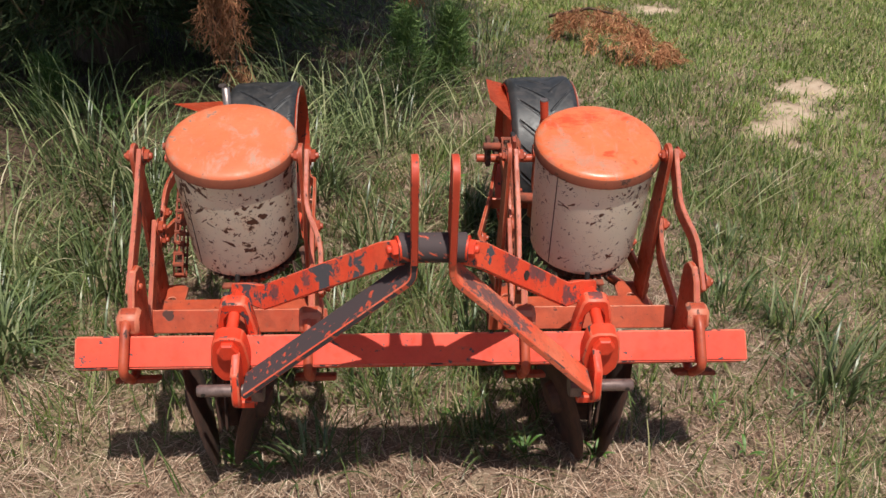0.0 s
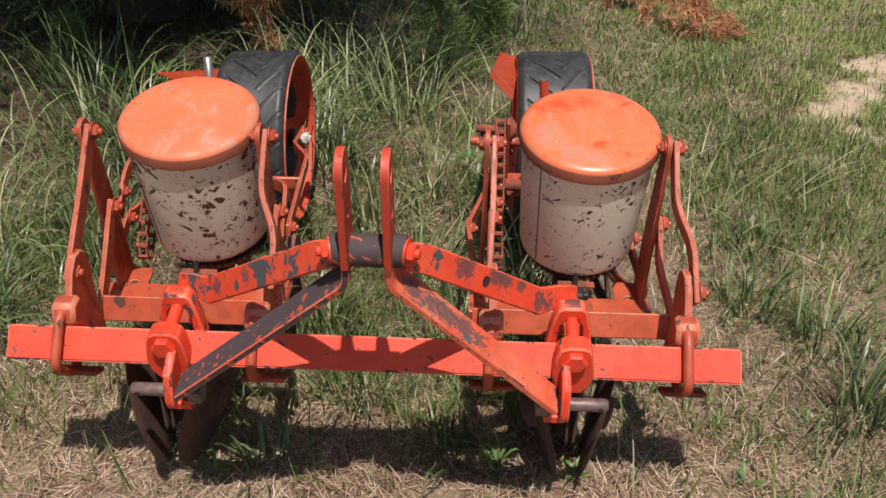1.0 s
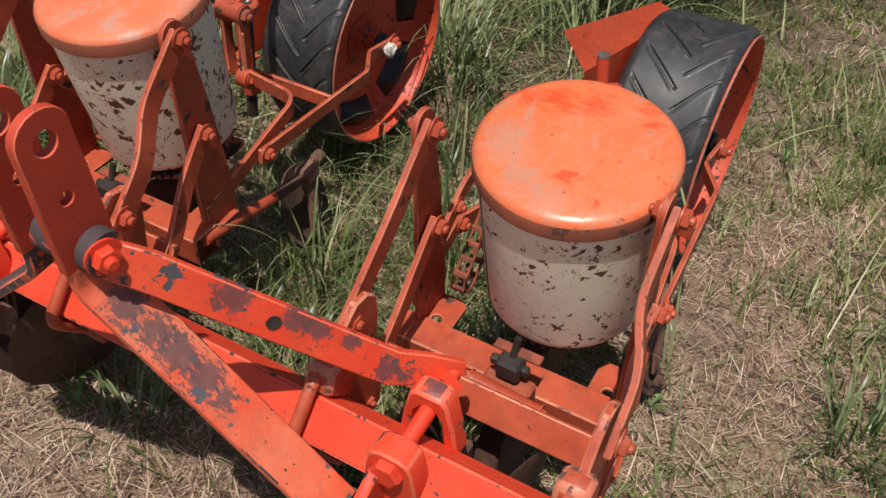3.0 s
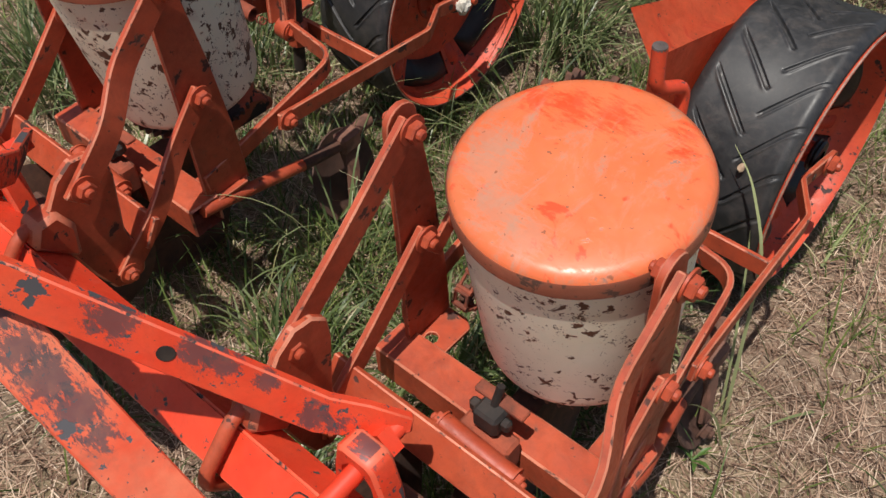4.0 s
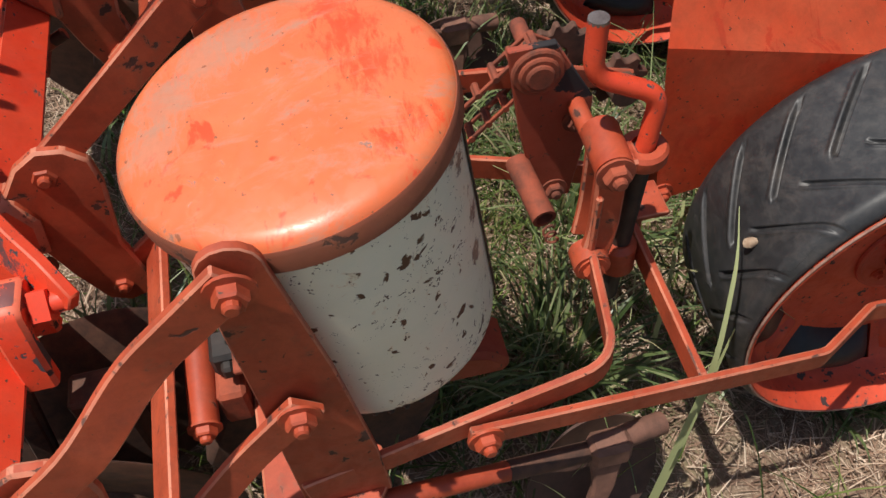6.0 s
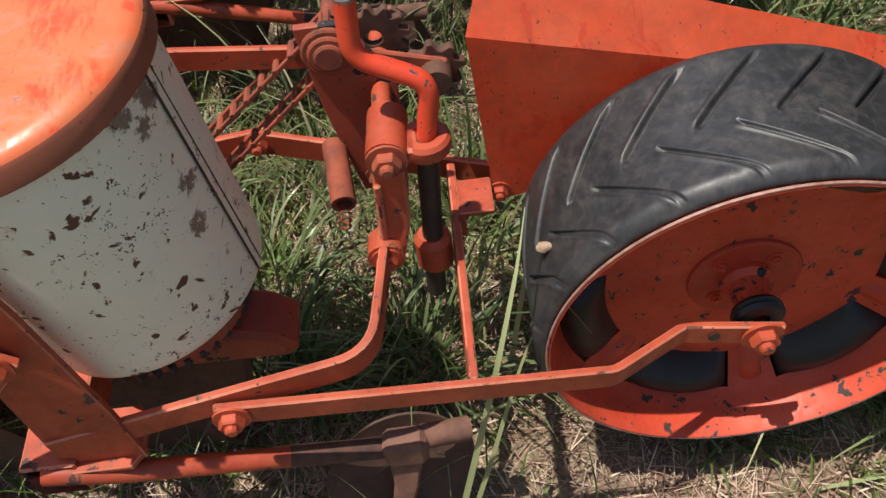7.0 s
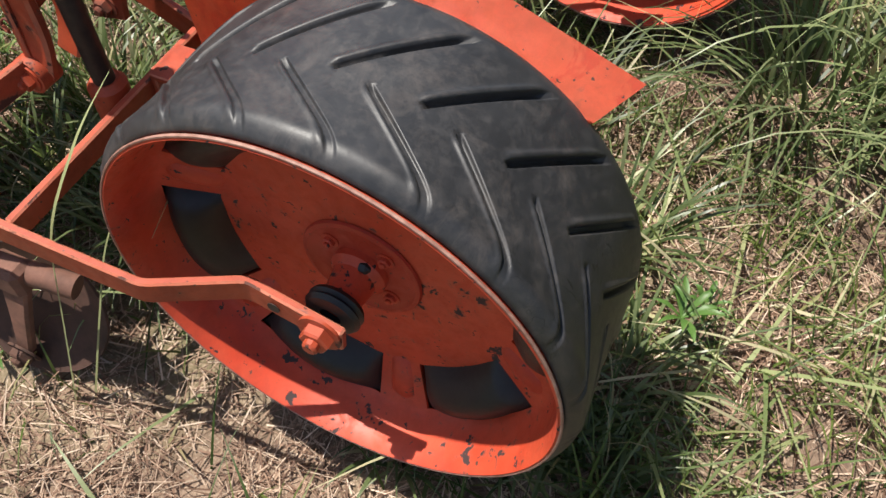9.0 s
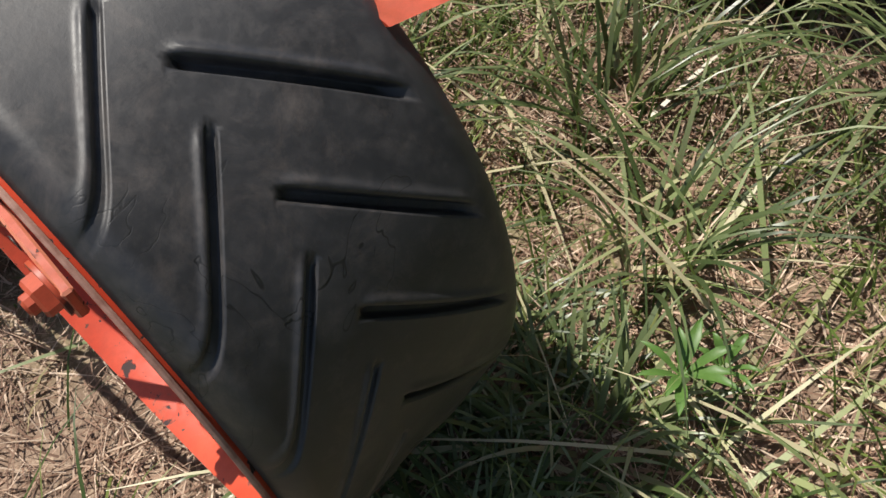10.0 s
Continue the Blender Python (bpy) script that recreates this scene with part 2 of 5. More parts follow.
# Bevel faces: rubbed paint, its paleness also painting in sun caught along edges.
EDGE_ORANGE = paint("rubbed_and_sunlit_orange_edge", (0.52, 0.115, 0.055), (0.66, 0.25, 0.155), (0.13, 0.055, 0.040), 0.575, 70.0, rough=0.5, dust=0.3, grime=0.3)
EDGE_RED = paint("rubbed_and_sunlit_red_edge", (0.70, 0.070, 0.026), (0.70, 0.17, 0.095), (0.045, 0.034, 0.034), 0.560, 60.0, rough=0.5, dust=0.2, grime=0.2)
EDGES = {m.name: EDGE_RED for m in (RED, RED_FLAKED, RED_DULL, RED_BRACE, RED_WORN)}
EDGES[ORANGE.name] = EDGE_ORANGE


def rusty(name, dark, light, scale=60.0, rough=0.85, metal=0.0):
    mat, n, l, b = material(name)
    vec = coords(n, l)
    a = noise_tex(n, l, vec, scale, 6.0, 0.7)
    big = noise_tex(n, l, vec, scale * 0.2, 3.0)
    both = math_node(n, l, "ADD", math_node(n, l, "MULTIPLY", a, 0.55), math_node(n, l, "MULTIPLY", big, 0.45))
    l.new(ramp(n, l, both, [(0.38, dark), (0.62, light)]), b.inputs["Base Color"])
    b.inputs["Roughness"].default_value, b.inputs["Metallic"].default_value = rough, metal
    bump(n, l, b, a, 0.5, 0.001)
    return mat


RUST = rusty("brown_rusted_steel", (0.045, 0.024, 0.018), (0.125, 0.055, 0.034))
RUST_RED = rusty("rust_with_red_paint", (0.10, 0.035, 0.022), (0.36, 0.075, 0.035), 40.0)
STEEL_DARK = rusty("dark_oily_steel", (0.022, 0.020, 0.020), (0.06, 0.045, 0.038), 50.0, 0.55, 0.3)
STEEL_BARE = rusty("worn_bare_steel", (0.16, 0.12, 0.11), (0.38, 0.32, 0.30), 70.0, 0.4, 0.7)
RIM_EDGE = rusty("worn_pinkish_rim_edge", (0.20, 0.085, 0.06), (0.46, 0.27, 0.21), 90.0, 0.6)
PIN = rusty("worn_pin_steel", (0.10, 0.062, 0.055), (0.26, 0.18, 0.16), 60.0, 0.45, 0.4)
PEBBLE = rusty("tan_pebble", (0.26, 0.16, 0.10), (0.46, 0.34, 0.24), 200.0, 0.9)
NEST = rusty("grey_paper_nest", (0.45, 0.42, 0.36), (0.72, 0.68, 0.60), 120.0, 0.9)
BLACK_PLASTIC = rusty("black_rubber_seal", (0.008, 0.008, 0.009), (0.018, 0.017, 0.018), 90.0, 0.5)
RUST_BROWN = rusty("red_brown_disc_rust", (0.050, 0.026, 0.019), (0.105, 0.050, 0.036), 30.0, 0.75)
CLAMP_RUST = rusty("mid_brown_cast_rust", (0.10, 0.048, 0.033), (0.22, 0.100, 0.068), 45.0, 0.8)

TYRE, n_, l_, b_ = material("weathered_tyre_rubber")
v_ = coords(n_, l_, shift=False)
a_ = noise_tex(n_, l_, v_, 14.0, 5.0, 0.7)
f_ = noise_tex(n_, l_, v_, 220.0, 4.0, 0.7)
d_ = step(n_, l_, noise_tex(n_, l_, v_, 26.0, 7.0, 0.78, 0.5), 0.50, 0.78)
e_ = step(n_, l_, noise_tex(n_, l_, v_, 90.0, 5.0, 0.75), 0.45, 0.75)
c_ = ramp(n_, l_, a_, [(0.3, (0.012, 0.0122, 0.0135)), (0.7, (0.027, 0.0272, 0.0296))])
c_ = mix(n_, l_, math_node(n_, l_, "MULTIPLY", d_, 0.34), c_, (0.17, 0.135, 0.115))
c_ = mix(n_, l_, math_node(n_, l_, "MULTIPLY", e_, 0.14), c_, (0.16, 0.14, 0.13))
k_ = math_node(n_, l_, "ABSOLUTE", math_node(n_, l_, "SUBTRACT", noise_tex(n_, l_, v_, 11.0, 4.0, 0.6, 0.6), 0.5), 0.0)
k_ = math_node(n_, l_, "MULTIPLY", step(n_, l_, k_, 0.0035, 0.0012), step(n_, l_, noise_tex(n_, l_, v_, 7.0, 2.0), 0.56, 0.62))
c_ = mix(n_, l_, k_, c_, (0.006, 0.006, 0.006))
l_.new(c_, b_.inputs["Base Color"])
l_.new(ramp(n_, l_, math_node(n_, l_, "ADD", math_node(n_, l_, "MULTIPLY", a_, 0.6), math_node(n_, l_, "MULTIPLY", e_, 0.35)), [(0.2, (0.44, 0.44, 0.44)), (0.65, (0.64, 0.64, 0.64))]), b_.inputs["Roughness"])
f_ = math_node(n_, l_, "SUBTRACT", f_, math_node(n_, l_, "MULTIPLY", k_, 2.0))
b_.inputs["Specular IOR Level"].default_value = 0.62
bump(n_, l_, b_, f_, 0.18, 0.0006)


def plant(name, stops, trans=0.25, rough=0.55):
    """Leaf or straw, its colour varied from blade to blade and a little along it."""
    mat, n, l, b = material(name)
    geo = n.new("ShaderNodeNewGeometry")
    col = ramp(n, l, geo.outputs["Random Per Island"], stops)
    vec = coords(n, l, shift=False)
    patch = step(n, l, noise_tex(n, l, vec, 2.2, 3.0), 0.3, 0.7)
    hsv = n.new("ShaderNodeHueSaturation")
    l.new(col, hsv.inputs["Color"])
    vr = n.new("ShaderNodeMapRange")
    vr.inputs["To Min"].default_value, vr.inputs["To Max"].default_value = 0.72, 1.22
    l.new(patch, vr.inputs["Value"])
    l.new(vr.outputs[0], hsv.inputs["Value"])
    l.new(hsv.outputs[0], b.inputs["Base Color"])
    b.inputs["Roughness"].default_value = rough
    tr = n.new("ShaderNodeBsdfTranslucent")
    l.new(hsv.outputs[0], tr.inputs["Color"])
    sh = n.new("ShaderNodeMixShader")
    sh.inputs[0].default_value = trans
    l.new(b.outputs[0], sh.inputs[1])
    l.new(tr.outputs[0], sh.inputs[2])
    l.new(sh.outputs[0], n["Material Output"].inputs["Surface"])
    return mat


GRASS = plant("green_grass", [(0.0, (0.042, 0.075, 0.014)), (0.36, (0.092, 0.142, 0.028)), (0.70, (0.165, 0.215, 0.052)), (0.90, (0.26, 0.27, 0.10)), (1.0, (0.46, 0.37, 0.21))], 0.30)
LAWN = plant("light_green_lawn", [(0.0, (0.075, 0.125, 0.020)), (0.36, (0.165, 0.240, 0.045)), (0.70, (0.28, 0.345, 0.085)), (0.90, (0.42, 0.41, 0.17)), (1.0, (0.58, 0.48, 0.28))], 0.32)
LUSH = plant("tall_bluegreen_grass", [(0.0, (0.050, 0.078, 0.026)), (0.45, (0.115, 0.155, 0.058)), (0.8, (0.215, 0.255, 0.115)), (0.93, (0.27, 0.30, 0.16)), (1.0, (0.42, 0.36, 0.20))], 0.3, 0.36)
STRAW = plant("dry_straw", [(0.0, (0.12, 0.066, 0.044)), (0.35, (0.29, 0.175, 0.118)), (0.68, (0.49, 0.335, 0.235)), (1.0, (0.76, 0.60, 0.46))], 0.2, 0.8)
PALE = plant("long_pale_grass", [(0.0, (0.19, 0.245, 0.095)), (0.5, (0.31, 0.355, 0.16)), (0.8, (0.46, 0.45, 0.24)), (1.0, (0.56, 0.49, 0.32))], 0.3, 0.4)
SHRUB = plant("young_cedar_foliage", [(0.0, (0.06, 0.12, 0.03)), (0.6, (0.12, 0.20, 0.05)), (1.0, (0.20, 0.28, 0.08))], 0.2, 0.6)
WEED = plant("broadleaf_weed", [(0.0, (0.07, 0.15, 0.03)), (1.0, (0.17, 0.30, 0.07))], 0.25, 0.45)
CEDAR = plant("cedar_foliage", [(0.0, (0.036, 0.056, 0.018)), (0.6, (0.075, 0.108, 0.036)), (0.85, (0.120, 0.150, 0.055)), (1.0, (0.16, 0.085, 0.045))], 0.15, 0.7)
DEAD = plant("dead_cedar_foliage", [(0.0, (0.28, 0.11, 0.055)), (0.6, (0.50, 0.22, 0.10)), (1.0, (0.64, 0.34, 0.18))], 0.15, 0.8)

BARK, n_, l_, b_ = material("cedar_bark")
v_ = coords(n_, l_, (6, 6, 1))
a_ = noise_tex(n_, l_, v_, 9.0, 6.0, 0.7)
l_.new(ramp(n_, l_, a_, [(0.3, (0.06, 0.035, 0.025)), (0.7, (0.20, 0.125, 0.09))]), b_.inputs["Base Color"])
b_.inputs["Roughness"].default_value = 0.9
bump(n_, l_, b_, a_, 0.8, 0.01)

SOIL, n_, l_, b_ = material("dry_soil_with_thatch")
v_ = coords(n_, l_, shift=False)
big_ = noise_tex(n_, l_, v_, 1.6, 4.0)
mid_ = noise_tex(n_, l_, v_, 14.0, 6.0, 0.7)
fine_ = noise_tex(n_, l_, v_, 160.0, 4.0, 0.7)
c_ = ramp(n_, l_, mid_, [(0.3, (0.095, 0.060, 0.042)), (0.5, (0.18, 0.120, 0.084)), (0.7, (0.31, 0.22, 0.157))])
c_ = mix(n_, l_, step(n_, l_, big_, 0.45, 0.62), c_, mix(n_, l_, step(n_, l_, fine_, 0.4, 0.6), (0.13, 0.125, 0.055), (0.25, 0.20, 0.11)))
c_ = mix(n_, l_, math_node(n_, l_, "MULTIPLY", step(n_, l_, fine_, 0.52, 0.66), 0.6), c_, (0.50, 0.39, 0.28))
att_ = n_.new("ShaderNodeAttribute")
att_.attribute_name = "bare"
c_ = mix(n_, l_, att_.outputs["Fac"], c_, mix(n_, l_, step(n_, l_, mid_, 0.35, 0.65), (0.38, 0.27, 0.185), (0.50, 0.385, 0.28)))
turf_ = n_.new("ShaderNodeAttribute")
turf_.attribute_name = "turf"
c_ = mix(n_, l_, turf_.outputs["Fac"], c_, mix(n_, l_, step(n_, l_, mid_, 0.35, 0.65), (0.072, 0.082, 0.028), (0.165, 0.160, 0.068)))
duf_ = n_.new("ShaderNodeAttribute")
duf_.attribute_name = "duff"
c_ = mix(n_, l_, duf_.outputs["Fac"], c_, mix(n_, l_, step(n_, l_, fine_, 0.35, 0.65), (0.045, 0.028, 0.019), (0.12, 0.068, 0.042)))
l_.new(c_, b_.inputs["Base Color"])
b_.inputs["Roughness"].default_value = 0.95
bump(n_, l_, b_, fine_, 0.7, 0.004)

STONE, n_, l_, b_ = material("pale_limestone")
v_ = coords(n_, l_, (1, 1, 4))
a_ = noise_tex(n_, l_, v_, 18.0, 6.0, 0.7)
l_.new(ramp(n_, l_, a_, [(0.3, (0.50, 0.45, 0.34)), (0.7, (0.72, 0.67, 0.55))]), b_.inputs["Base Color"])
b_.inputs["Roughness"].default_value = 0.9
bump(n_, l_, b_, a_, 0.6, 0.006)


# ---- mesh tools ----
def link(name, bm, mat, parent, label="", smooth=35.0):
    me = bpy.data.meshes.new(name)
    bmesh.ops.recalc_face_normals(bm, faces=bm.faces[:])
    bm.to_mesh(me)
    bm.free()
    me.materials.append(mat)
    me.materials.append(EDGES.get(mat.name, mat))
    me.shade_smooth()
    me.set_sharp_from_angle(angle=radians(smooth))
    ob = new(name, me)
    if parent is not None:
        ob.parent = parent
    return tagged(ob, label)


def part(name, bm, mat, parent, label="", smooth=35.0):
    return link(name, bm, mat, parent, label, smooth)


def bevelled(bm, width=0.0015, seg=1):
    edges = [e for e in bm.edges if len(e.link_faces) == 2 and e.calc_face_angle(0) > 0.6]
    bmesh.ops.bevel(bm, geom=edges, offset=width, segments=seg, affect="EDGES", clamp_overlap=True, material=1)
    return bm


def join(*bms):
    out = bms[0]
    for other in bms[1:]:
        me = bpy.data.meshes.new("tmp")
        other.to_mesh(me)
        out.from_mesh(me)
        bpy.data.meshes.remove(me)
        other.free()
    return out


def box(x0, x1, y0, y1, z0, z1, bevel=0.0015):
    bm = bmesh.new()
    bmesh.ops.create_cube(bm, size=1, matrix=Matrix.LocRotScale(((x0 + x1) / 2, (y0 + y1) / 2, (z0 + z1) / 2), None, (x1 - x0, y1 - y0, z1 - z0)))
    return bevelled(bm, bevel) if bevel else bm


def circle_pts(cu, cv, r, a0=0.0, a1=360.0, steps=16, closed=True):
    k = steps if closed else steps - 1
    return [(cu + r * math.cos(radians(a0 + (a1 - a0) * i / k)), cv + r * math.sin(radians(a0 + (a1 - a0) * i / k))) for i in range(steps)]


def plate(outline, holes, thick, m=None, bevel=0.0012):
    """A flat plate: the outline and holes lie in its local y and z, and it is thick along x, centred."""
    bm = bmesh.new()
    edges = []
    for loop in (outline, *holes):
        vs = [bm.verts.new((-thick / 2, u, v)) for u, v in loop]
        edges += [bm.edges.new((vs[i], vs[(i + 1) % len(vs)])) for i in range(len(vs))]
    bmesh.ops.triangle_fill(bm, use_beauty=True, use_dissolve=True, edges=edges)
    geom = bmesh.ops.extrude_face_region(bm, geom=bm.faces[:])
    bmesh.ops.translate(bm, vec=(thick, 0, 0), verts=[g for g in geom["geom"] if isinstance(g, bmesh.types.BMVert)])
    bmesh.ops.recalc_face_normals(bm, faces=bm.faces[:])
    if bevel:
        bevelled(bm, bevel)
    if m is not None:
        bm.transform(m)
    return bm


def rounded(points, r, seg=5):
    """A 3D polyline with its inner corners rounded."""
    pts = [Vector(p) for p in points]
    out = [pts[0]]
    for a, b, c in zip(pts, pts[1:], pts[2:]):
        u, w = (a - b), (c - b)
        d = min(r, u.length * 0.45, w.length * 0.45)
        p, q = b + u.normalized() * d, b + w.normalized() * d
        for i in range(seg + 1):
            t = i / seg
            out.append((1 - t) ** 2 * p + 2 * t * (1 - t) * b + t * t * q)
    return out + [pts[-1]]


def strap(points, wide, width, thick, bevel=0.0018, widths=None):
    """A flat bar along a polyline; wide: the direction of its width."""
    pts = [Vector(p) for p in points]
    wide = Vector(wide)
    bm = bmesh.new()
    rings = []
    for i, p in enumerate(pts):
        d0 = (pts[i] - pts[i - 1]).normalized() if i else (pts[1] - pts[0]).normalized()
        d1 = (pts[i + 1] - pts[i]).normalized() if i < len(pts) - 1 else d0
        d = (d0 + d1).normalized()
        w = (wide - d * wide.dot(d)).normalized()
        nrm = d.cross(w).normalized()
        grow = 1 / max(0.5, d.dot(d1))
        hw = (widths[i] if widths else width) / 2
        rings.append([bm.verts.new(p + w * a * hw + nrm * b * thick / 2 * grow) for a, b in ((-1, -1), (1, -1), (1, 1), (-1, 1))])
    for r0, r1 in zip(rings, rings[1:]):
        for k in range(4):
            bm.faces.new((r0[k], r0[(k + 1) % 4], r1[(k + 1) % 4], r1[k]))
    bm.faces.new(rings[0][::-1])
    bm.faces.new(rings[-1])
    bmesh.ops.recalc_face_normals(bm, faces=bm.faces[:])
    return bevelled(bm, bevel) if bevel else bm


def tube(points, radius, seg=12, radii=None):
    pts = [Vector(p) for p in points]
    bm = bmesh.new()
    rings, side = [], None
    for i, p in enumerate(pts):
        d = (pts[min(i + 1, len(pts) - 1)] - pts[max(i - 1, 0)]).normalized()
        if side is None:
            side = d.orthogonal().normalized()
        side = (side - d * side.dot(d)).normalized()
        up = d.cross(side)
        r = radii[i] if radii else radius
        rings.append([bm.verts.new(p + (side * math.cos(6.28318 * k / seg) + up * math.sin(6.28318 * k / seg)) * r) for k in range(seg)])
    for r0, r1 in zip(rings, rings[1:]):
        for k in range(seg):
            bm.faces.new((r0[k], r0[(k + 1) % seg], r1[(k + 1) % seg], r1[k]))
    bm.faces.new(rings[0][::-1])
    bm.faces.new(rings[-1])
    return bm


def lathe(profile, seg=48, m=None, close=False):
    """Profile of (radius, height) turned round z."""
    bm = bmesh.new()
    rings = []
    for r, z in profile:
        if r < 1e-6:
            rings.append([bm.verts.new((0, 0, z))])
        else:
            rings.append([bm.verts.new((r * math.cos(6.28318530718 * k / seg), r * math.sin(6.28318530718 * k / seg), z)) for k in range(seg)])
    pairs = list(zip(rings, rings[1:])) + ([(rings[-1], rings[0])] if close else [])
    for a, b in pairs:
        for k in range(seg):
            k2 = (k + 1) % seg
            if len(a) == 1 and len(b) > 1:
                bm.faces.new((a[0], b[k], b[k2]))
            elif len(b) == 1 and len(a) > 1:
                bm.faces.new((a[k], a[k2], b[0]))
            elif len(a) > 1:
                bm.faces.new((a[k], a[k2], b[k2], b[k]))
    if m is not None:
        bm.transform(m)
    return bm


ALONG_X = pose(0, 0, 0, 0, 90, 0)
ALONG_Y = pose(0, 0, 0, -90, 0, 0)


def hex_bolt(r=0.0105, head=0.008, washer=0.015, tail=0.005, shank=0.0055):
    """A hex head on a washer, the head towards +z, the thread end beyond it."""
    bm = lathe([(0, 0), (washer, 0), (washer, 0.0022), (0, 0.0022)], 16)
    hx = lathe([(0, 0.002), (r, 0.002), (r, head), (r * 0.86, head + 0.0016), (0, head + 0.0016)], 6)
    th = lathe([(shank, 0.002), (shank, head + tail), (shank * 0.7, head + tail + 0.0015), (0, head + tail + 0.0015)], 10)
    return join(bm, hx, th)


BOLT = hex_bolt()
BOLT_MESH = bpy.data.meshes.new("bolt")
BOLT.to_mesh(BOLT_MESH)
BOLT.free()
BOLT_MESH.materials.append(ORANGE)
BOLT_MESH.shade_smooth()
BOLT_MESH.set_sharp_from_angle(angle=radians(30))


def bolt(parent, place, direction, size=1.0, mat=None):
    ob = new("bolt", BOLT_MESH)
    ob.parent = parent
    ob.matrix_basis = Matrix.LocRotScale(place, Vector(direction).to_track_quat("Z", "Y"), (size,) * 3)
    if mat is not None:
        ob.material_slots[0].link = "OBJECT"
        ob.material_slots[0].material = mat
    return ob


def mesh_np(name, verts, quads, mat, **fields):
    """A mesh from arrays, with quads (n, 4)."""
    me = bpy.data.meshes.new(name)
    me.vertices.add(len(verts))
    me.vertices.foreach_set("co", np.ascontiguousarray(verts, dtype=np.float32).ravel())
    me.loops.add(quads.size)
    me.loops.foreach_set("vertex_index", np.ascontiguousarray(quads, dtype=np.int32).ravel())
    me.polygons.add(len(quads))
    me.polygons.foreach_set("loop_start", np.arange(0, quads.size, 4, dtype=np.int32))
    me.polygons.foreach_set("use_smooth", np.ones(len(quads), dtype=bool))
    for key, values in fields.items():
        at = me.attributes.new(key, "FLOAT", "POINT")
        at.data.foreach_set("value", np.ascontiguousarray(values, dtype=np.float32))
    me.update(calc_edges=True)
    me.validate()
    me.materials.append(mat)
    return new(name, me)


# ---- ground ----
def hump(x, y):
    """Height of the soil."""
    return (0.012 * np.sin(2.1 * x + 0.7) * np.cos(1.7 * y + 0.3) + 0.006 * np.sin(5.3 * x - 2.2 * y) + 0.004 * np.sin(9.1 * y + 4.0 * x + 1.0)
            + 0.075 / (1 + np.exp(-(y - 1.06) / 0.05)) / (1 + np.exp((x - 0.38) / 0.06)) / (1 + np.exp((y - 2.1) / 0.2)))


def bareness(x, y):
    """Where the soil lies open: sandy patches."""
    b = 0.0
    for cx, cy, rx, ry in ((1.84, 2.52, 0.20, 0.22), (1.66, 2.18, 0.22, 0.14), (1.48, 1.98, 0.18, 0.10), (1.52, 1.80, 0.07, 0.12), (1.55, 4.08, 0.16, 0.12)):
        wob = 0.55 * np.sin(11 * x + 5 * y) * np.sin(17 * y - 6 * x + 1) + 0.35 * np.sin(31 * x - 9 * y) * np.sin(23 * y + 13 * x)
        b = np.maximum(b, np.clip(1.5 - 1.2 * np.sqrt(((x - cx) / rx) ** 2 + ((y - cy) / ry) ** 2) + wob, 0, 1))
    for cx, cy, rx, ry in ((0.90, 0.72, 0.16, 0.10), (0.50, 0.80, 0.13, 0.16), (0.60, 1.0, 0.08, 0.10), (0.52, 0.60, 0.12, 0.08)):
        b = np.maximum(b, 0.18 * np.clip(1.4 - 1.2 * np.sqrt(((x - cx) / rx) ** 2 + ((y - cy) / ry) ** 2) + 0.5 * np.sin(17 * x + 3 * y) * np.sin(19 * y - 4 * x), 0, 1))
    return b


def duff(x, y):
    """Dark litter fallen from the cedar."""
    far = np.hypot(x + 1.30, (y - 3.1) * 0.95)
    return np.clip((2.15 - far) / 0.5 + 0.25 * np.sin(9 * x + 4 * y) * np.sin(7 * y - 3 * x), 0, 1)


def turf(x, y):
    """Matted lawn, further out than single blades can be told apart."""
    inside = np.minimum(np.minimum(x + 2.5, 3.3 - x), np.minimum(y + 0.9, 5.1 - y))
    worn = 0.5 + 0.3 * (np.sin(1.9 * x + 0.7 * y) * np.sin(1.3 * y - 0.6 * x + 1.0) + 0.7 * np.sin(4.3 * x - 2.9 * y) * np.sin(3.7 * y + 2.3 * x))
    return np.clip((0.35 + 0.8 * (worn - 0.5) - inside) / 1.1, 0, 1) * np.clip(0.35 + 0.6 * worn, 0, 1)


gx = np.concatenate([[-3000, -600, -120, -30, -12, -7], np.linspace(-4, 4, 260), [7, 12, 30, 120, 600, 3000]])
gy = np.concatenate([[-3000, -600, -120, -30, -12, -6], np.linspace(-3, 6, 280), [8, 12, 30, 120, 600, 3000]])
GX, GY = np.meshgrid(gx, gy, indexing="ij")
near = (np.abs(GX) < 5) & (GY > -4) & (GY < 7)
rough_ = np.random.default_rng(5).normal(0, 0.0035, GX.shape)
GZ = np.where(near, hump(GX, GY) + rough_, 0.0)
idx = np.arange(GX.size).reshape(GX.shape)
quads = np.stack([idx[:-1, :-1], idx[1:, :-1], idx[1:, 1:], idx[:-1, 1:]], -1).reshape(-1, 4)
ground = mesh_np("ground", np.stack([GX, GY, GZ], -1).reshape(-1, 3), quads, SOIL, bare=np.where(near, bareness(GX, GY), 0).ravel(), duff=duff(GX, GY).ravel(), turf=turf(GX, GY).ravel())
tagged(ground, "dry sandy soil under mown grass and dead thatch", "ground", kind="structure")


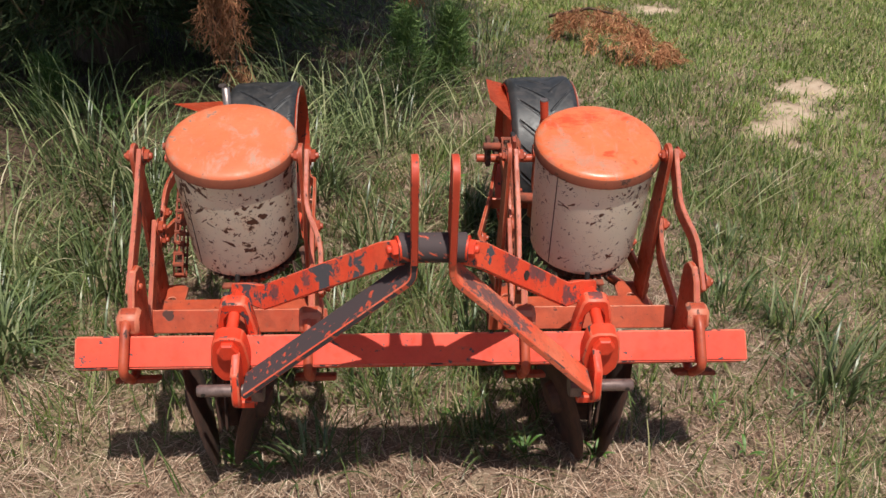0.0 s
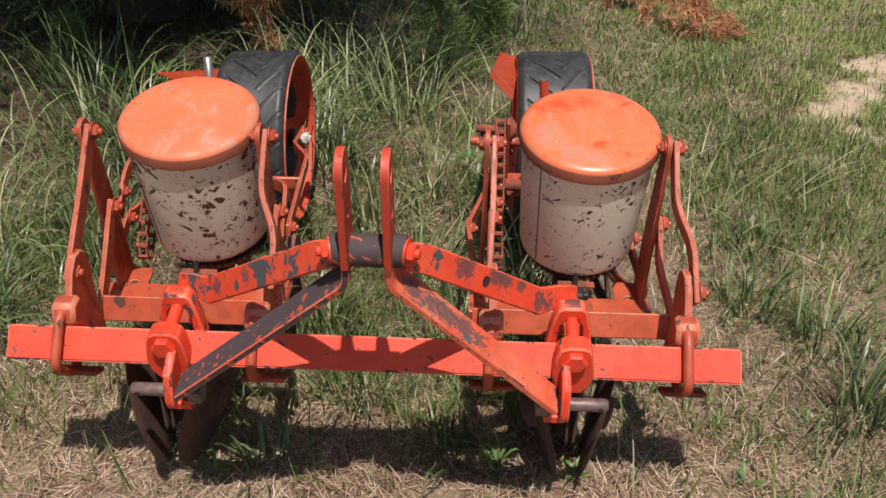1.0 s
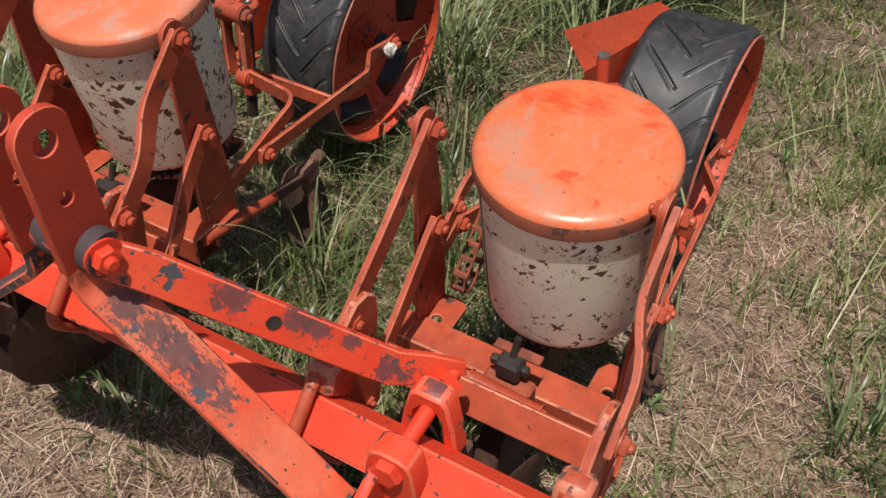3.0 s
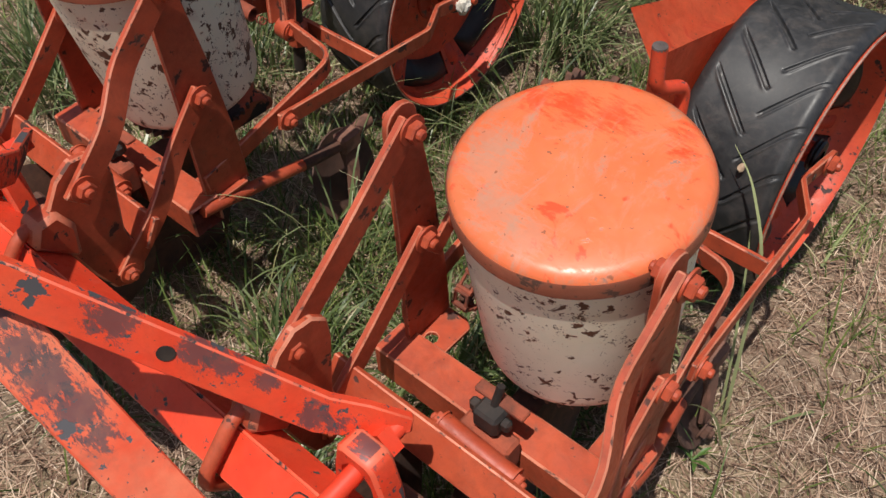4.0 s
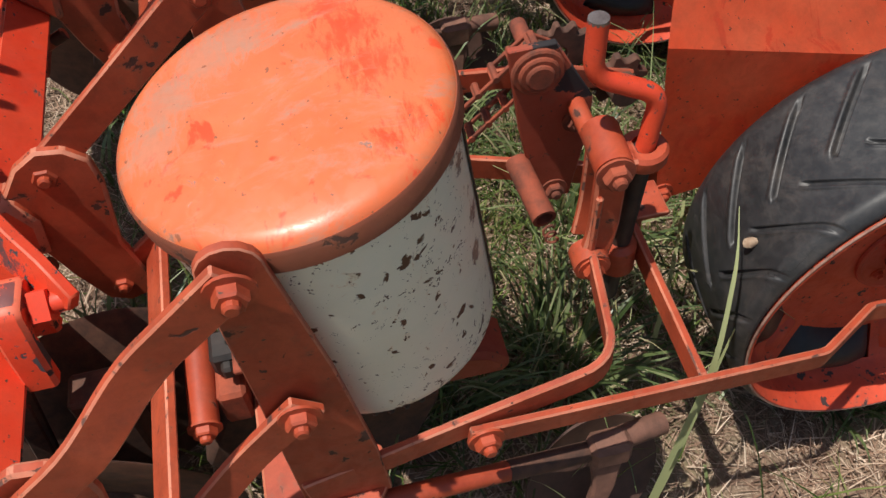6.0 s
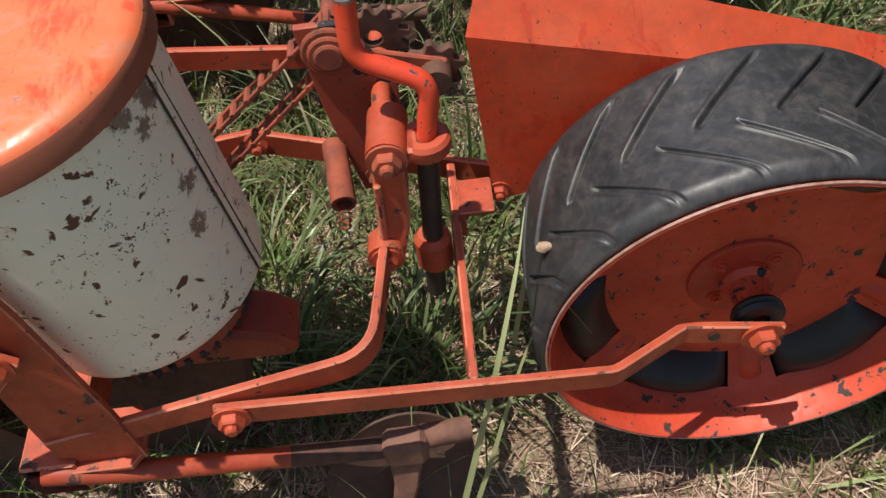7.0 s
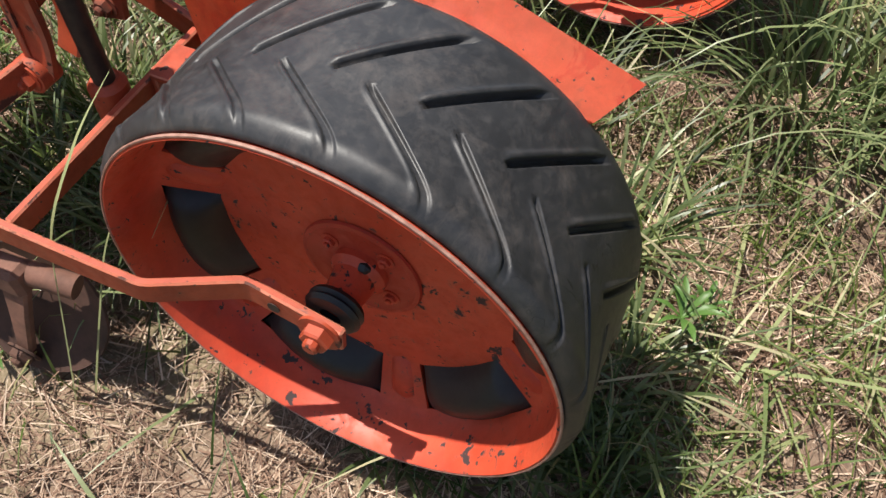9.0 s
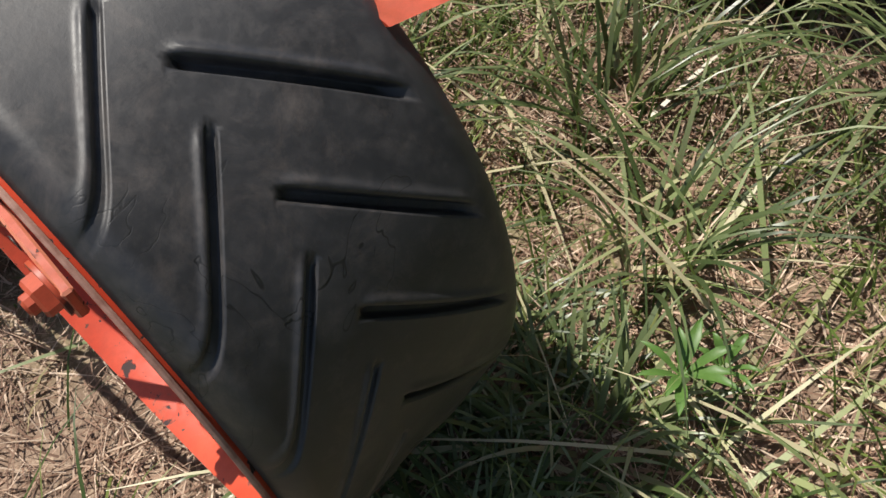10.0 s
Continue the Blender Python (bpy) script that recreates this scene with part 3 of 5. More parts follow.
def blades(name, xy, length, width, lean, azimuth, mat, rows=4, droop=1.2, base=0.0, twist=0.0):
    """Grass: each blade a tapering ribbon that bends over. All arguments are arrays of one entry a blade."""
    n = len(xy)
    t = np.linspace(0, 1, rows)[None, :]
    bend = lean[:, None] + droop * t * t
    seg = length[:, None] / (rows - 1)
    out = np.concatenate([np.zeros((n, 1)), np.cumsum(np.sin(bend[:, :-1]) * seg, 1)], 1)
    up = np.concatenate([np.zeros((n, 1)), np.cumsum(np.cos(bend[:, :-1]) * seg, 1)], 1)
    ca, sa = np.cos(azimuth)[:, None], np.sin(azimuth)[:, None]
    cx, cy = xy[:, :1] + ca * out, xy[:, 1:] + sa * out
    cz = np.maximum(hump(xy[:, :1], xy[:, 1:]) + base + up, hump(cx, cy) + 0.002)
    w = width[:, None] * (1 - 0.92 * t ** 1.6) / 2
    tw = azimuth[:, None] + math.pi / 2 + twist * t
    wx, wy = np.cos(tw) * w, np.sin(tw) * w
    a = np.stack([cx - wx, cy - wy, cz], -1)
    b = np.stack([cx + wx, cy + wy, cz], -1)
    verts = np.stack([a, b], 2).reshape(n, rows * 2, 3)
    k = np.arange(rows - 1)
    q = np.stack([2 * k, 2 * k + 1, 2 * k + 3, 2 * k + 2], -1)
    quads_ = (np.arange(n)[:, None, None] * rows * 2 + q[None]).reshape(-1, 4)
    return mesh_np(name, verts.reshape(-1, 3), quads_, mat)


RNG = np.random.default_rng(11)


def scatter(count, x0, x1, y0, y1, keep):
    """Random places in a rectangle, kept with the chance that keep(x, y) gives."""
    p = np.stack([RNG.uniform(x0, x1, count), RNG.uniform(y0, y1, count)], -1)
    return p[RNG.random(count) < keep(p[:, 0], p[:, 1])]


def patchy(x, y, f=1.0, ph=0.0):
    v = np.sin(3.1 * f * x + 1.3 + ph) * np.cos(2.7 * f * y - 0.4 + ph) + 0.7 * np.sin(6.3 * f * x - 4.1 * f * y + ph) + 0.5 * np.sin(11.0 * f * y + 7.0 * f * x + 2 * ph)
    return np.clip(0.5 + 0.3 * v, 0, 1)


def tallness(x, y):
    """Where nobody mows: left of and behind the machine, and between its wheels."""
    left = 1 / (1 + np.exp((x + 0.62 - 0.10 * y) * 9)) * (1 / (1 + np.exp(-(y - 0.35) * 9)))
    back = 1 / (1 + np.exp((x + 0.12 - 0.16 * (y - 1.3)) * 9)) * (1 / (1 + np.exp(-(y - 1.25) * 6)))
    return np.clip(np.maximum(left, back), 0, 1)


def dryness(x, y):
    """Trodden dry turf in front of the toolbar and beside the wheel."""
    return np.clip(np.maximum(np.clip(1.5 * np.exp(-((x - 0.57) / 0.24) ** 2 - ((y - 0.70) / 0.30) ** 2), 0, 1), np.clip((0.22 - y) / 0.25, 0, 1) * np.clip((0.75 - x) / 0.3, 0, 1)), 0, 1)


def lawn(x, y):
    """Greener turf beside the machine and further out."""
    return np.maximum(np.clip((x - 0.55) / 0.35, 0, 1) * np.clip((y - 0.45) / 0.5, 0, 1), np.clip((y - 2.2) / 0.6, 0, 1))


def short_grass():
    def keep(x, y):
        clumps = np.clip((0.5 * patchy(x, y) + 0.5 * patchy(x, y, 3.4, 2.0) - 0.36) / 0.26, 0, 1)
        fine = np.clip((patchy(x, y, 6.5, 0.8) - 0.25) / 0.4, 0, 1)
        grown = (0.06 + 0.80 * clumps * (0.35 + 0.65 * fine) + 0.10 * np.clip((y - 1.6) / 1.5, 0, 4) + 0.16 * np.clip((x - 0.6) / 0.5, 0, 1) + 0.22 * lawn(x, y) + 0.15 * tallness(x, y))
        return grown * np.clip(0.18 + 0.9 * np.maximum((x - 0.30) / 0.5, (y - 0.25) / 0.35), 0.12, 1) * (1 - 0.95 * bareness(x, y)) * (1 - 0.90 * dryness(x, y)) * (1 - 0.8 * duff(x, y))
    for x0, y0, x1, y1, count, rows in ((-2.2, -0.35, 3.2, 1.6, 110000, 4), (-2.2, 1.6, 3.4, 5.2, 230000, 3)):
        p = scatter(count, x0, x1, y0, y1, keep)
        n = len(p)
        far = np.clip((p[:, 1] - 1.2) / 1.2, 0, 1) * np.clip((p[:, 0] + 0.1) / 0.5, 0, 1)
        long = RNG.uniform(0.022, 0.075, n) * np.where(RNG.random(n) < 0.12, 1.5, 1.0) * (1 - 0.35 * far)
        wide = RNG.uniform(0.0022, 0.0050, n) * (1 + 0.5 * far)
        lean, turn = RNG.uniform(0.1, 1.35, n), RNG.uniform(0, 6.283, n)
        light = RNG.random(n) < np.maximum(np.clip((p[:, 0] - 0.95) / 0.5, 0, 1), np.clip((p[:, 1] - 2.7) / 0.7, 0, 1)) * np.clip(0.45 + 0.9 * patchy(p[:, 0], p[:, 1], 2.4, 0.2), 0, 1)
        for pick, mat, label in ((~light, GRASS, "short mown green grass growing in patches"), (light, LAWN, "fresh light green mown lawn grass")):
            ob = blades("short_grass", p[pick], long[pick], wide[pick], lean[pick], turn[pick], mat, rows, 1.0)
            tagged(ob, label, "grass", kind="stuff")
    p = scatter(46000, -1.2, 1.6, -0.3, 2.6, lambda x, y: (0.8 * patchy(x, y, 2.3, 1.7) ** 3 + 0.55 * np.exp(-((x - 0.02) / 0.42) ** 2 - ((y - 0.35) / 0.33) ** 2) + 0.12 * np.exp(-((x - 0.05) / 0.35) ** 2 - ((y - 1.45) / 0.4) ** 2)) * (1 - bareness(x, y)) * (1 - 0.9 * dryness(x, y)) * (1 - 0.8 * duff(x, y)))
    n = len(p)
    ob = blades("grass_tuft", p, RNG.uniform(0.06, 0.17, n), RNG.uniform(0.002, 0.0042, n), RNG.uniform(0.1, 1.0, n), RNG.uniform(0, 6.283, n), GRASS, 5, 1.2)
    tagged(ob, "loose tufts of longer green grass", "grass", kind="stuff")


def thatch():
    for x0, y0, x1, y1, count, lo, hi in ((-1.6, -0.5, 1.9, 1.5, 130000, 0.014, 0.062), (-1.2, 1.5, 3.2, 4.8, 110000, 0.018, 0.070), (-1.4, -0.5, 1.3, 1.5, 22000, 0.035, 0.080)):
        p = scatter(count, x0, x1, y0, y1, lambda x, y: np.clip(1.12 - 0.16 * y - 0.6 * tallness(x, y), 0.12, 1) * (1 - 0.8 * bareness(x, y)) * (1 - 0.85 * duff(x, y)) * (1 - 0.85 * lawn(x, y) * np.clip(0.35 + 0.9 * patchy(x, y, 1.6, 0.5), 0, 1)) * (0.45 + 0.55 * patchy(x, y, 5.0, 0.3)))
        n = len(p)
        far = np.clip((p[:, 1] - 1.2) / 2.0, 0, 1)
        ob = blades("dry_straw", p, RNG.uniform(lo, hi, n), RNG.uniform(0.0010, 0.0027, n) * (1 + 0.7 * far), RNG.uniform(0.85, 1.65, n), RNG.uniform(0, 6.283, n), STRAW, 3, 0.5, base=0.004)
        tagged(ob, "tangled dead straw lying on the soil", "straw", kind="stuff")


def tall_grass():
    p = scatter(8500, -2.4, 0.6, 0.3, 4.2, lambda x, y: tallness(x, y) * (0.03 + 0.50 * patchy(x, y, 1.2, 0.6) ** 2) * np.clip(3.0 - 1.35 * y, 0.05, 1) * np.clip((x + 2.6) / 2.0 + 0.1, 0.2, 1))
    n = len(p)
    ob = blades("tall_grass", p, RNG.uniform(0.12, 0.40, n), RNG.uniform(0.0034, 0.0080, n), RNG.uniform(0.0, 0.9, n), RNG.uniform(0, 6.283, n), LUSH, 8, 1.9, twist=0.6)
    tagged(ob, "tall unmown grass bending over round the machine", "grass", kind="stuff")


def clump(cx, cy, count, reach, length, name="grass_clump", mat=None, width=0.0072):
    a = RNG.uniform(0, 6.283, count)
    r = reach * np.sqrt(RNG.random(count))
    p = np.stack([cx + r * np.cos(a), cy + r * np.sin(a)], -1)
    ob = blades(name, p, RNG.uniform(0.55, 1.0, count) * length, RNG.uniform(0.6, 1.0, count) * width, RNG.uniform(0.05, 0.95, count), a + RNG.normal(0, 0.8, count), mat or LUSH, 9, 1.95, twist=0.5)
    return tagged(ob, "clump of long arching green grass blades", "grass", kind="stuff")


def lying_blades():
    """Long pale blades fallen over the mown grass behind the wheels."""
    p = scatter(2600, -0.7, 1.2, 0.75, 2.4, lambda x, y: np.clip(0.12 + 0.35 * patchy(x, y, 1.6, 0.9) - 0.22 * (x > 0.35), 0.02, 1) * (1 - 0.8 * dryness(x, y)))
    n = len(p)
    ob = blades("long_grass", p, RNG.uniform(0.10, 0.34, n), RNG.uniform(0.0026, 0.0062, n), RNG.uniform(0.8, 1.4, n), RNG.uniform(0, 6.283, n), PALE, 6, 0.6, base=0.012)
    tagged(ob, "long pale green grass blades lying across the turf", "grass", kind="stuff")


def standing_blades():
    """A few long pale blades that stand up between rail and wheel and across the other unit."""
    p = np.array([(0.275, 0.705), (0.300, 0.72), (0.18, 0.66), (0.05, 0.62), (0.10, 0.55), (-0.20, 0.42), (-0.16, 0.50), (-0.12, 0.46), (0.02, 0.50), (-0.28, 0.60)])
    n = len(p)
    ob = blades("long_grass", p, RNG.uniform(0.30, 0.46, n), RNG.uniform(0.004, 0.0075, n), RNG.uniform(0.05, 0.35, n), RNG.uniform(0, 6.283, n), PALE, 10, 1.3)
    tagged(ob, "single long pale grass blades standing through the machine", "grass", kind="stuff")


def outer_lawn():
    """Coarser grass and straw out to where the lawn is no longer looked at closely."""
    def ring(x, y):
        inner = np.clip(np.minimum(np.minimum(x + 2.4, 3.4 - x), np.minimum(y + 0.5, 5.0 - y)) / 0.35, 0, 1)
        edge = np.clip((7.5 - np.hypot(x, y - 1.5)) / 3.0, 0, 1)
        return (1 - inner) * edge * (0.25 + 0.75 * patchy(x, y, 0.8, 1.1))
    p = scatter(190000, -8, 8, -6, 9, ring)
    n = len(p)
    ob = blades("lawn_grass", p, RNG.uniform(0.04, 0.12, n), RNG.uniform(0.004, 0.009, n), RNG.uniform(0.1, 1.2, n), RNG.uniform(0, 6.283, n), GRASS, 3, 1.0)
    tagged(ob, "rough mown lawn round the machine", "grass", kind="stuff")


def ribbon(points, width):
    """One grass blade through given places."""
    pts = rounded(points, 0.08, 4)
    vs = []
    for i, p in enumerate(pts):
        t = i / (len(pts) - 1)
        w = width * (1 - 0.9 * t ** 2) * 0.5
        vs += [(p.x - w * 0.5, p.y - w * 0.8, p.z), (p.x, p.y, p.z - w * 0.3), (p.x + w * 0.5, p.y + w * 0.8, p.z)]
    qs = [(3 * i + j, 3 * i + j + 1, 3 * i + j + 4, 3 * i + j + 3) for i in range(len(pts) - 1) for j in range(2)]
    ob = mesh_np("grass_blade", np.array(vs), np.array(qs), PALE)
    return tagged(ob, "single long pale green grass blade", "grass", "single grass blades")


# ---- the planter: toolbar and hitch ----
# The machine stands nose-down; its own axes: x along the toolbar, y to the rear, z up, origin in the toolbar's middle.
MACHINE = Matrix.Translation((0, 0, 0.315)) @ pose(0, 0, 0, 7.2, 0, 0)


def diamond(hd, x0, x1, m=None):
    bm = bmesh.new()
    ends = []
    for x in (x0, x1):
        ends.append([bm.verts.new((x, hd * u, hd * v)) for u, v in ((0, 1), (-1, 0), (0, -1), (1, 0))])
    for k in range(4):
        bm.faces.new((ends[0][k], ends[0][(k + 1) % 4], ends[1][(k + 1) % 4], ends[1][k]))
    bm.faces.new(ends[0])
    bm.faces.new(ends[1][::-1])
    bmesh.ops.recalc_face_normals(bm, faces=bm.faces[:])
    bevelled(bm, 0.003, 2)
    if m is not None:
        bm.transform(m)
    return bm


def hitch_side(bar, s, worn):
    """One side of the three-point hitch; s: +1 or -1 along the bar."""
    mx = 0.018 + s * 0.029
    # mast plate with its pin holes, running on into the brace
    top = [(-0.156, 0.30), (-0.162, 0.445)] + [(-0.132 + 0.030 * math.cos(radians(a)), 0.448 + 0.026 * math.sin(radians(a))) for a in range(170, 0, -20)] + [(-0.102, 0.445), (-0.092, 0.30)]
    part("mast_plate", plate(top, [circle_pts(-0.132, 0.441, 0.0125), circle_pts(-0.130, 0.379, 0.0075, steps=12)], 0.011, Matrix.Translation((mx, 0, 0))), RED_DULL, bar, "dull red mast plate with two pin holes")
    brace = strap(rounded([(mx, -0.124, 0.302), (mx + s * 0.001, -0.124, 0.270), (s * 0.296, -0.098, 0.008)], 0.05, 6), (0, 1, 0.05), 0.056, 0.011)
    part("brace", brace, RED_WORN if worn else RED_BRACE, bar, "flat red brace, paint worn to dark primer" if worn else "flat red brace with large flaked grey patches")
    # arm from the mast to the clamp
    part("arm", strap([(0.018 + s * 0.048, -0.118, 0.300), (0.018 + s * 0.075, -0.100, 0.282), (s * 0.272, 0.050, 0.086), (s * 0.306, 0.078, 0.074), (s * 0.338, 0.106, 0.066)], (s * 0.24, 0.645, 0.72), 0.046, 0.012, widths=[0.040, 0.043, 0.045, 0.039, 0.017]), RED_FLAKED, bar, "flat red arm with flaking paint")
    if s > 0:
        # The arm is not pierced: a dark disc paints the shade inside its hole.
        part("arm_hole", lathe([(0, 0), (0.0085, 0), (0.0085, 0.0008), (0, 0.0008)], 16, Matrix.Translation((0.177 + 0.0047, -0.030 - 0.0036, 0.190 + 0.0016)) @ Vector((0.77, -0.58, 0.26)).to_track_quat("Z", "Y").to_matrix().to_4x4()), STEEL_DARK, bar, "dark disc on the arm, standing in for a shaded bolt hole")
    bolt(bar, (0.018 + s * 0.052, -0.126, 0.312), (s, -0.25, 0), 1.35, RED)
    # clamp over the bar: horseshoe behind, long bolt across, block and ears in front
    cx = s * 0.328
    arch = [(-0.040, -0.045), (-0.034, 0.002), (-0.025, 0.043), (-0.017, 0.051), (0.017, 0.051), (0.025, 0.043), (0.034, 0.002), (0.040, -0.045), (0.021, -0.045), (0.016, 0.014), (0.007, 0.027), (-0.007, 0.027), (-0.016, 0.014), (-0.021, -0.045)]
    part("clamp_arch", plate(arch, [], 0.030, Matrix.Translation((cx, 0.050, 0.032)) @ pose(0, 0, 0, 0, 0, 90), 0.004), RED_FLAKED, bar)
    part("clamp_bolt", join(tube([(cx, 0.100, 0.062), (cx, -0.040, 0.048)], 0.0105), lathe([(0, 0), (0.019, 0), (0.019, 0.013), (0.016, 0.016), (0, 0.016)], 6, Matrix.Translation((cx, -0.044, 0.048)) @ pose(0, 0, 0, 90, 0, 0)), lathe([(0, 0), (0.019, 0), (0.019, 0.016), (0, 0.016)], 4, Matrix.Translation((cx, 0.068, 0.060)) @ ALONG_Y)), RED, bar)
    block = [(-0.029, 0.050), (-0.024, 0.063), (-0.012, 0.069), (0.012, 0.069), (0.024, 0.063), (0.029, 0.050), (0.034, 0.010), (0.030, -0.012), (0.016, -0.030), (-0.016, -0.030), (-0.030, -0.012), (-0.034, 0.010)]
    part("clamp_block", plate(block, [], 0.034, Matrix.Translation((cx, -0.032, 0.004)) @ pose(0, 0, 0, 0, 0, 90), 0.003), RED, bar)
    ear = [(-0.045, 0.050), (-0.088, 0.030)] + [(-0.075 + 0.026 * math.cos(radians(a)), -0.020 + 0.026 * math.sin(radians(a))) for a in range(170, 330, 20)] + [(-0.040, -0.025), (-0.030, 0.0)]
    part("hitch_ear", plate(ear, [circle_pts(-0.075, -0.018, 0.011, steps=12)], 0.014, Matrix.Translation((cx - s * 0.014, -0.008, 0)), 0.003), RED, bar)
    part("hitch_foot", box(min(cx - s * 0.010, cx - s * 0.045), max(cx - s * 0.010, cx - s * 0.045), -0.092, -0.045, -0.052, -0.034, 0.003), RED, bar)
    pin = lathe([(0, 0), (0.0105, 0), (0.011, 0.002), (0.011, 0.106), (0.009, 0.110), (0, 0.110)], 16, Matrix.Translation((s * 0.276, -0.072, -0.026)) @ pose(0, 0, 0, 0, 90 * s, 0))
    pin = join(pin, lathe([(0, 0), (0.021, 0), (0.021, 0.020), (0, 0.020)], 6, Matrix.Translation((s * 0.270, -0.072, -0.026)) @ pose(0, 0, 0, 0, 90 * s, 0)))
    part("hitch_pin", pin, PIN, bar, "worn steel lift pin with a hex collar")
    # Dark disc on the solid pin, painting the shade of a bored hole.
    part("pin_hole", lathe([(0, 0), (0.0042, 0), (0.0042, 0.0006), (0, 0.0006)], 10, Matrix.Translation((s * 0.374, -0.0832, -0.026)) @ pose(0, 0, 0, 90, 0, 0)), STEEL_DARK, bar)


def u_bolt(parent, x):
    """A clamp rod round the diamond bar, with its lower strap."""
    part("u_bolt", tube(rounded([(x, 0.050, 0.052), (x, 0.004, 0.062), (x, -0.058, 0.0), (x, -0.006, -0.062), (x, 0.040, -0.040)], 0.022, 6), 0.0085), ORANGE, parent)
    part("clamp_strap", strap([(x - 0.030, -0.004, -0.058), (x + 0.045, -0.004, -0.058)], (0, 1, -0.6), 0.038, 0.009), RUST_RED, parent)


def toolbar():
    bar = tagged(new("toolbar_hitch"), "bright red diamond toolbar with three-point hitch mast, flaking paint", "toolbar")
    bar.matrix_world = MACHINE
    part("toolbar", diamond(0.0405, -0.602, 0.602), RED, bar)
    for s in (-1, 1):
        hitch_side(bar, s, s < 0)
    part("mast_collar", tube([(0.018 - 0.052, -0.121, 0.310), (0.018 + 0.052, -0.121, 0.310)], 0.0235, 20), RED_WORN, bar, "pipe spacer between the mast plates")
    return bar


toolbar()


# ---- the planter: row unit ----
def tyre_mesh():
    """The tyre, turned round x, with slanting grooves cut into two rows."""
    R, half, off, count, per = 0.2150, 0.0862, -0.0098, 20, 60
    around, across = count * per, 72
    u = np.linspace(-1, 1, across)[None, :]
    apex = 0.003
    ax = np.abs(half * u + off - apex)
    side = np.sign(half * u + off - apex)
    bent = np.clip(ax - 0.045, 0, 0.03)
    slant = np.where(side < 0, 0.93 * ax, 1.30 * ax - 20.0 * bent ** 2)
    step_ = np.arange(around)[:, None]
    th = 2 * math.pi * step_ / around - slant / R
    x = half * u + off + 0 * th
    crown = R + 0.0055 * np.clip(x / 0.07, 0, 1.1) ** 2 - 0.004 * np.clip(-u, 0, 1) ** 2 - np.where(u > 0, 0.0140, 0.010) * np.clip((np.abs(u) - 0.80) / 0.20, 0, 1) ** 2.0
    first = np.where(side < 0, 2, 36)
    k = (step_ - first + per // 2) % per - per // 2
    end = np.where(side < 0, 0.080, 0.072)
    inside = np.clip((ax - 0.001 - 0.0006 * np.maximum(k + 3, 0)) / 0.0025, 0, 1) * np.clip((end - ax) / 0.010, 0, 1)
    deep = np.where(side < 0, 0.0062, 0.0046 - 0.045 * ax)
    cut = np.clip((4.2 - np.abs(k + 0.5)) / 1.6, 0, 1)
    lip = np.exp(-((k - 6.5) / 3.0) ** 2)
    rr = crown - deep * cut * inside + 0.0016 * lip * inside * (1 - 7 * ax * (side > 0))
    outer = np.stack([x, rr * np.cos(th), rr * np.sin(th)], -1)
    prof = [(0.0755, 0.2060), (0.060, 0.2040), (-0.080, 0.1985), (-0.095, 0.2000)]
    inner = np.stack([np.stack([np.full(around, px), pr * np.cos(e), pr * np.sin(e)], -1) for (px, pr), e in zip(prof, (th[:, -1], th[:, -1], th[:, 0], th[:, 0]))], 1)
    grid = np.concatenate([outer, inner], 1)
    m = grid.shape[1]
    ii = np.arange(around)[:, None] * m
    jj = np.arange(m)[None, :]
    nxt, jn = (np.arange(around)[:, None] + 1) % around * m, (jj + 1) % m
    q = np.stack([ii + jj, nxt + jj, nxt + jn, ii + jn], -1).reshape(-1, 4)
    return grid.reshape(-1, 3), q


def ring_plate(radii, xs, seg, gaps, thick):
    """A dished disc round x; gaps: (ring, first, last) faces left out, in every sixth of the turn."""
    bm = bmesh.new()
    rings = [[bm.verts.new((x, r * math.cos(6.28318530718 * k / seg), r * math.sin(6.28318530718 * k / seg))) for k in range(seg)] for r, x in zip(radii, xs)]
    sixth = seg // 6
    for i, (a, b) in enumerate(zip(rings, rings[1:])):
        for k in range(seg):
            if any(i == ring and lo <= k % sixth < hi for ring, lo, hi in gaps):
                continue
            bm.faces.new((a[k], a[(k + 1) % seg], b[(k + 1) % seg], b[k]))
    bmesh.ops.recalc_face_normals(bm, faces=bm.faces[:])
    bmesh.ops.solidify(bm, geom=bm.faces[:], thickness=thick)
    return bm


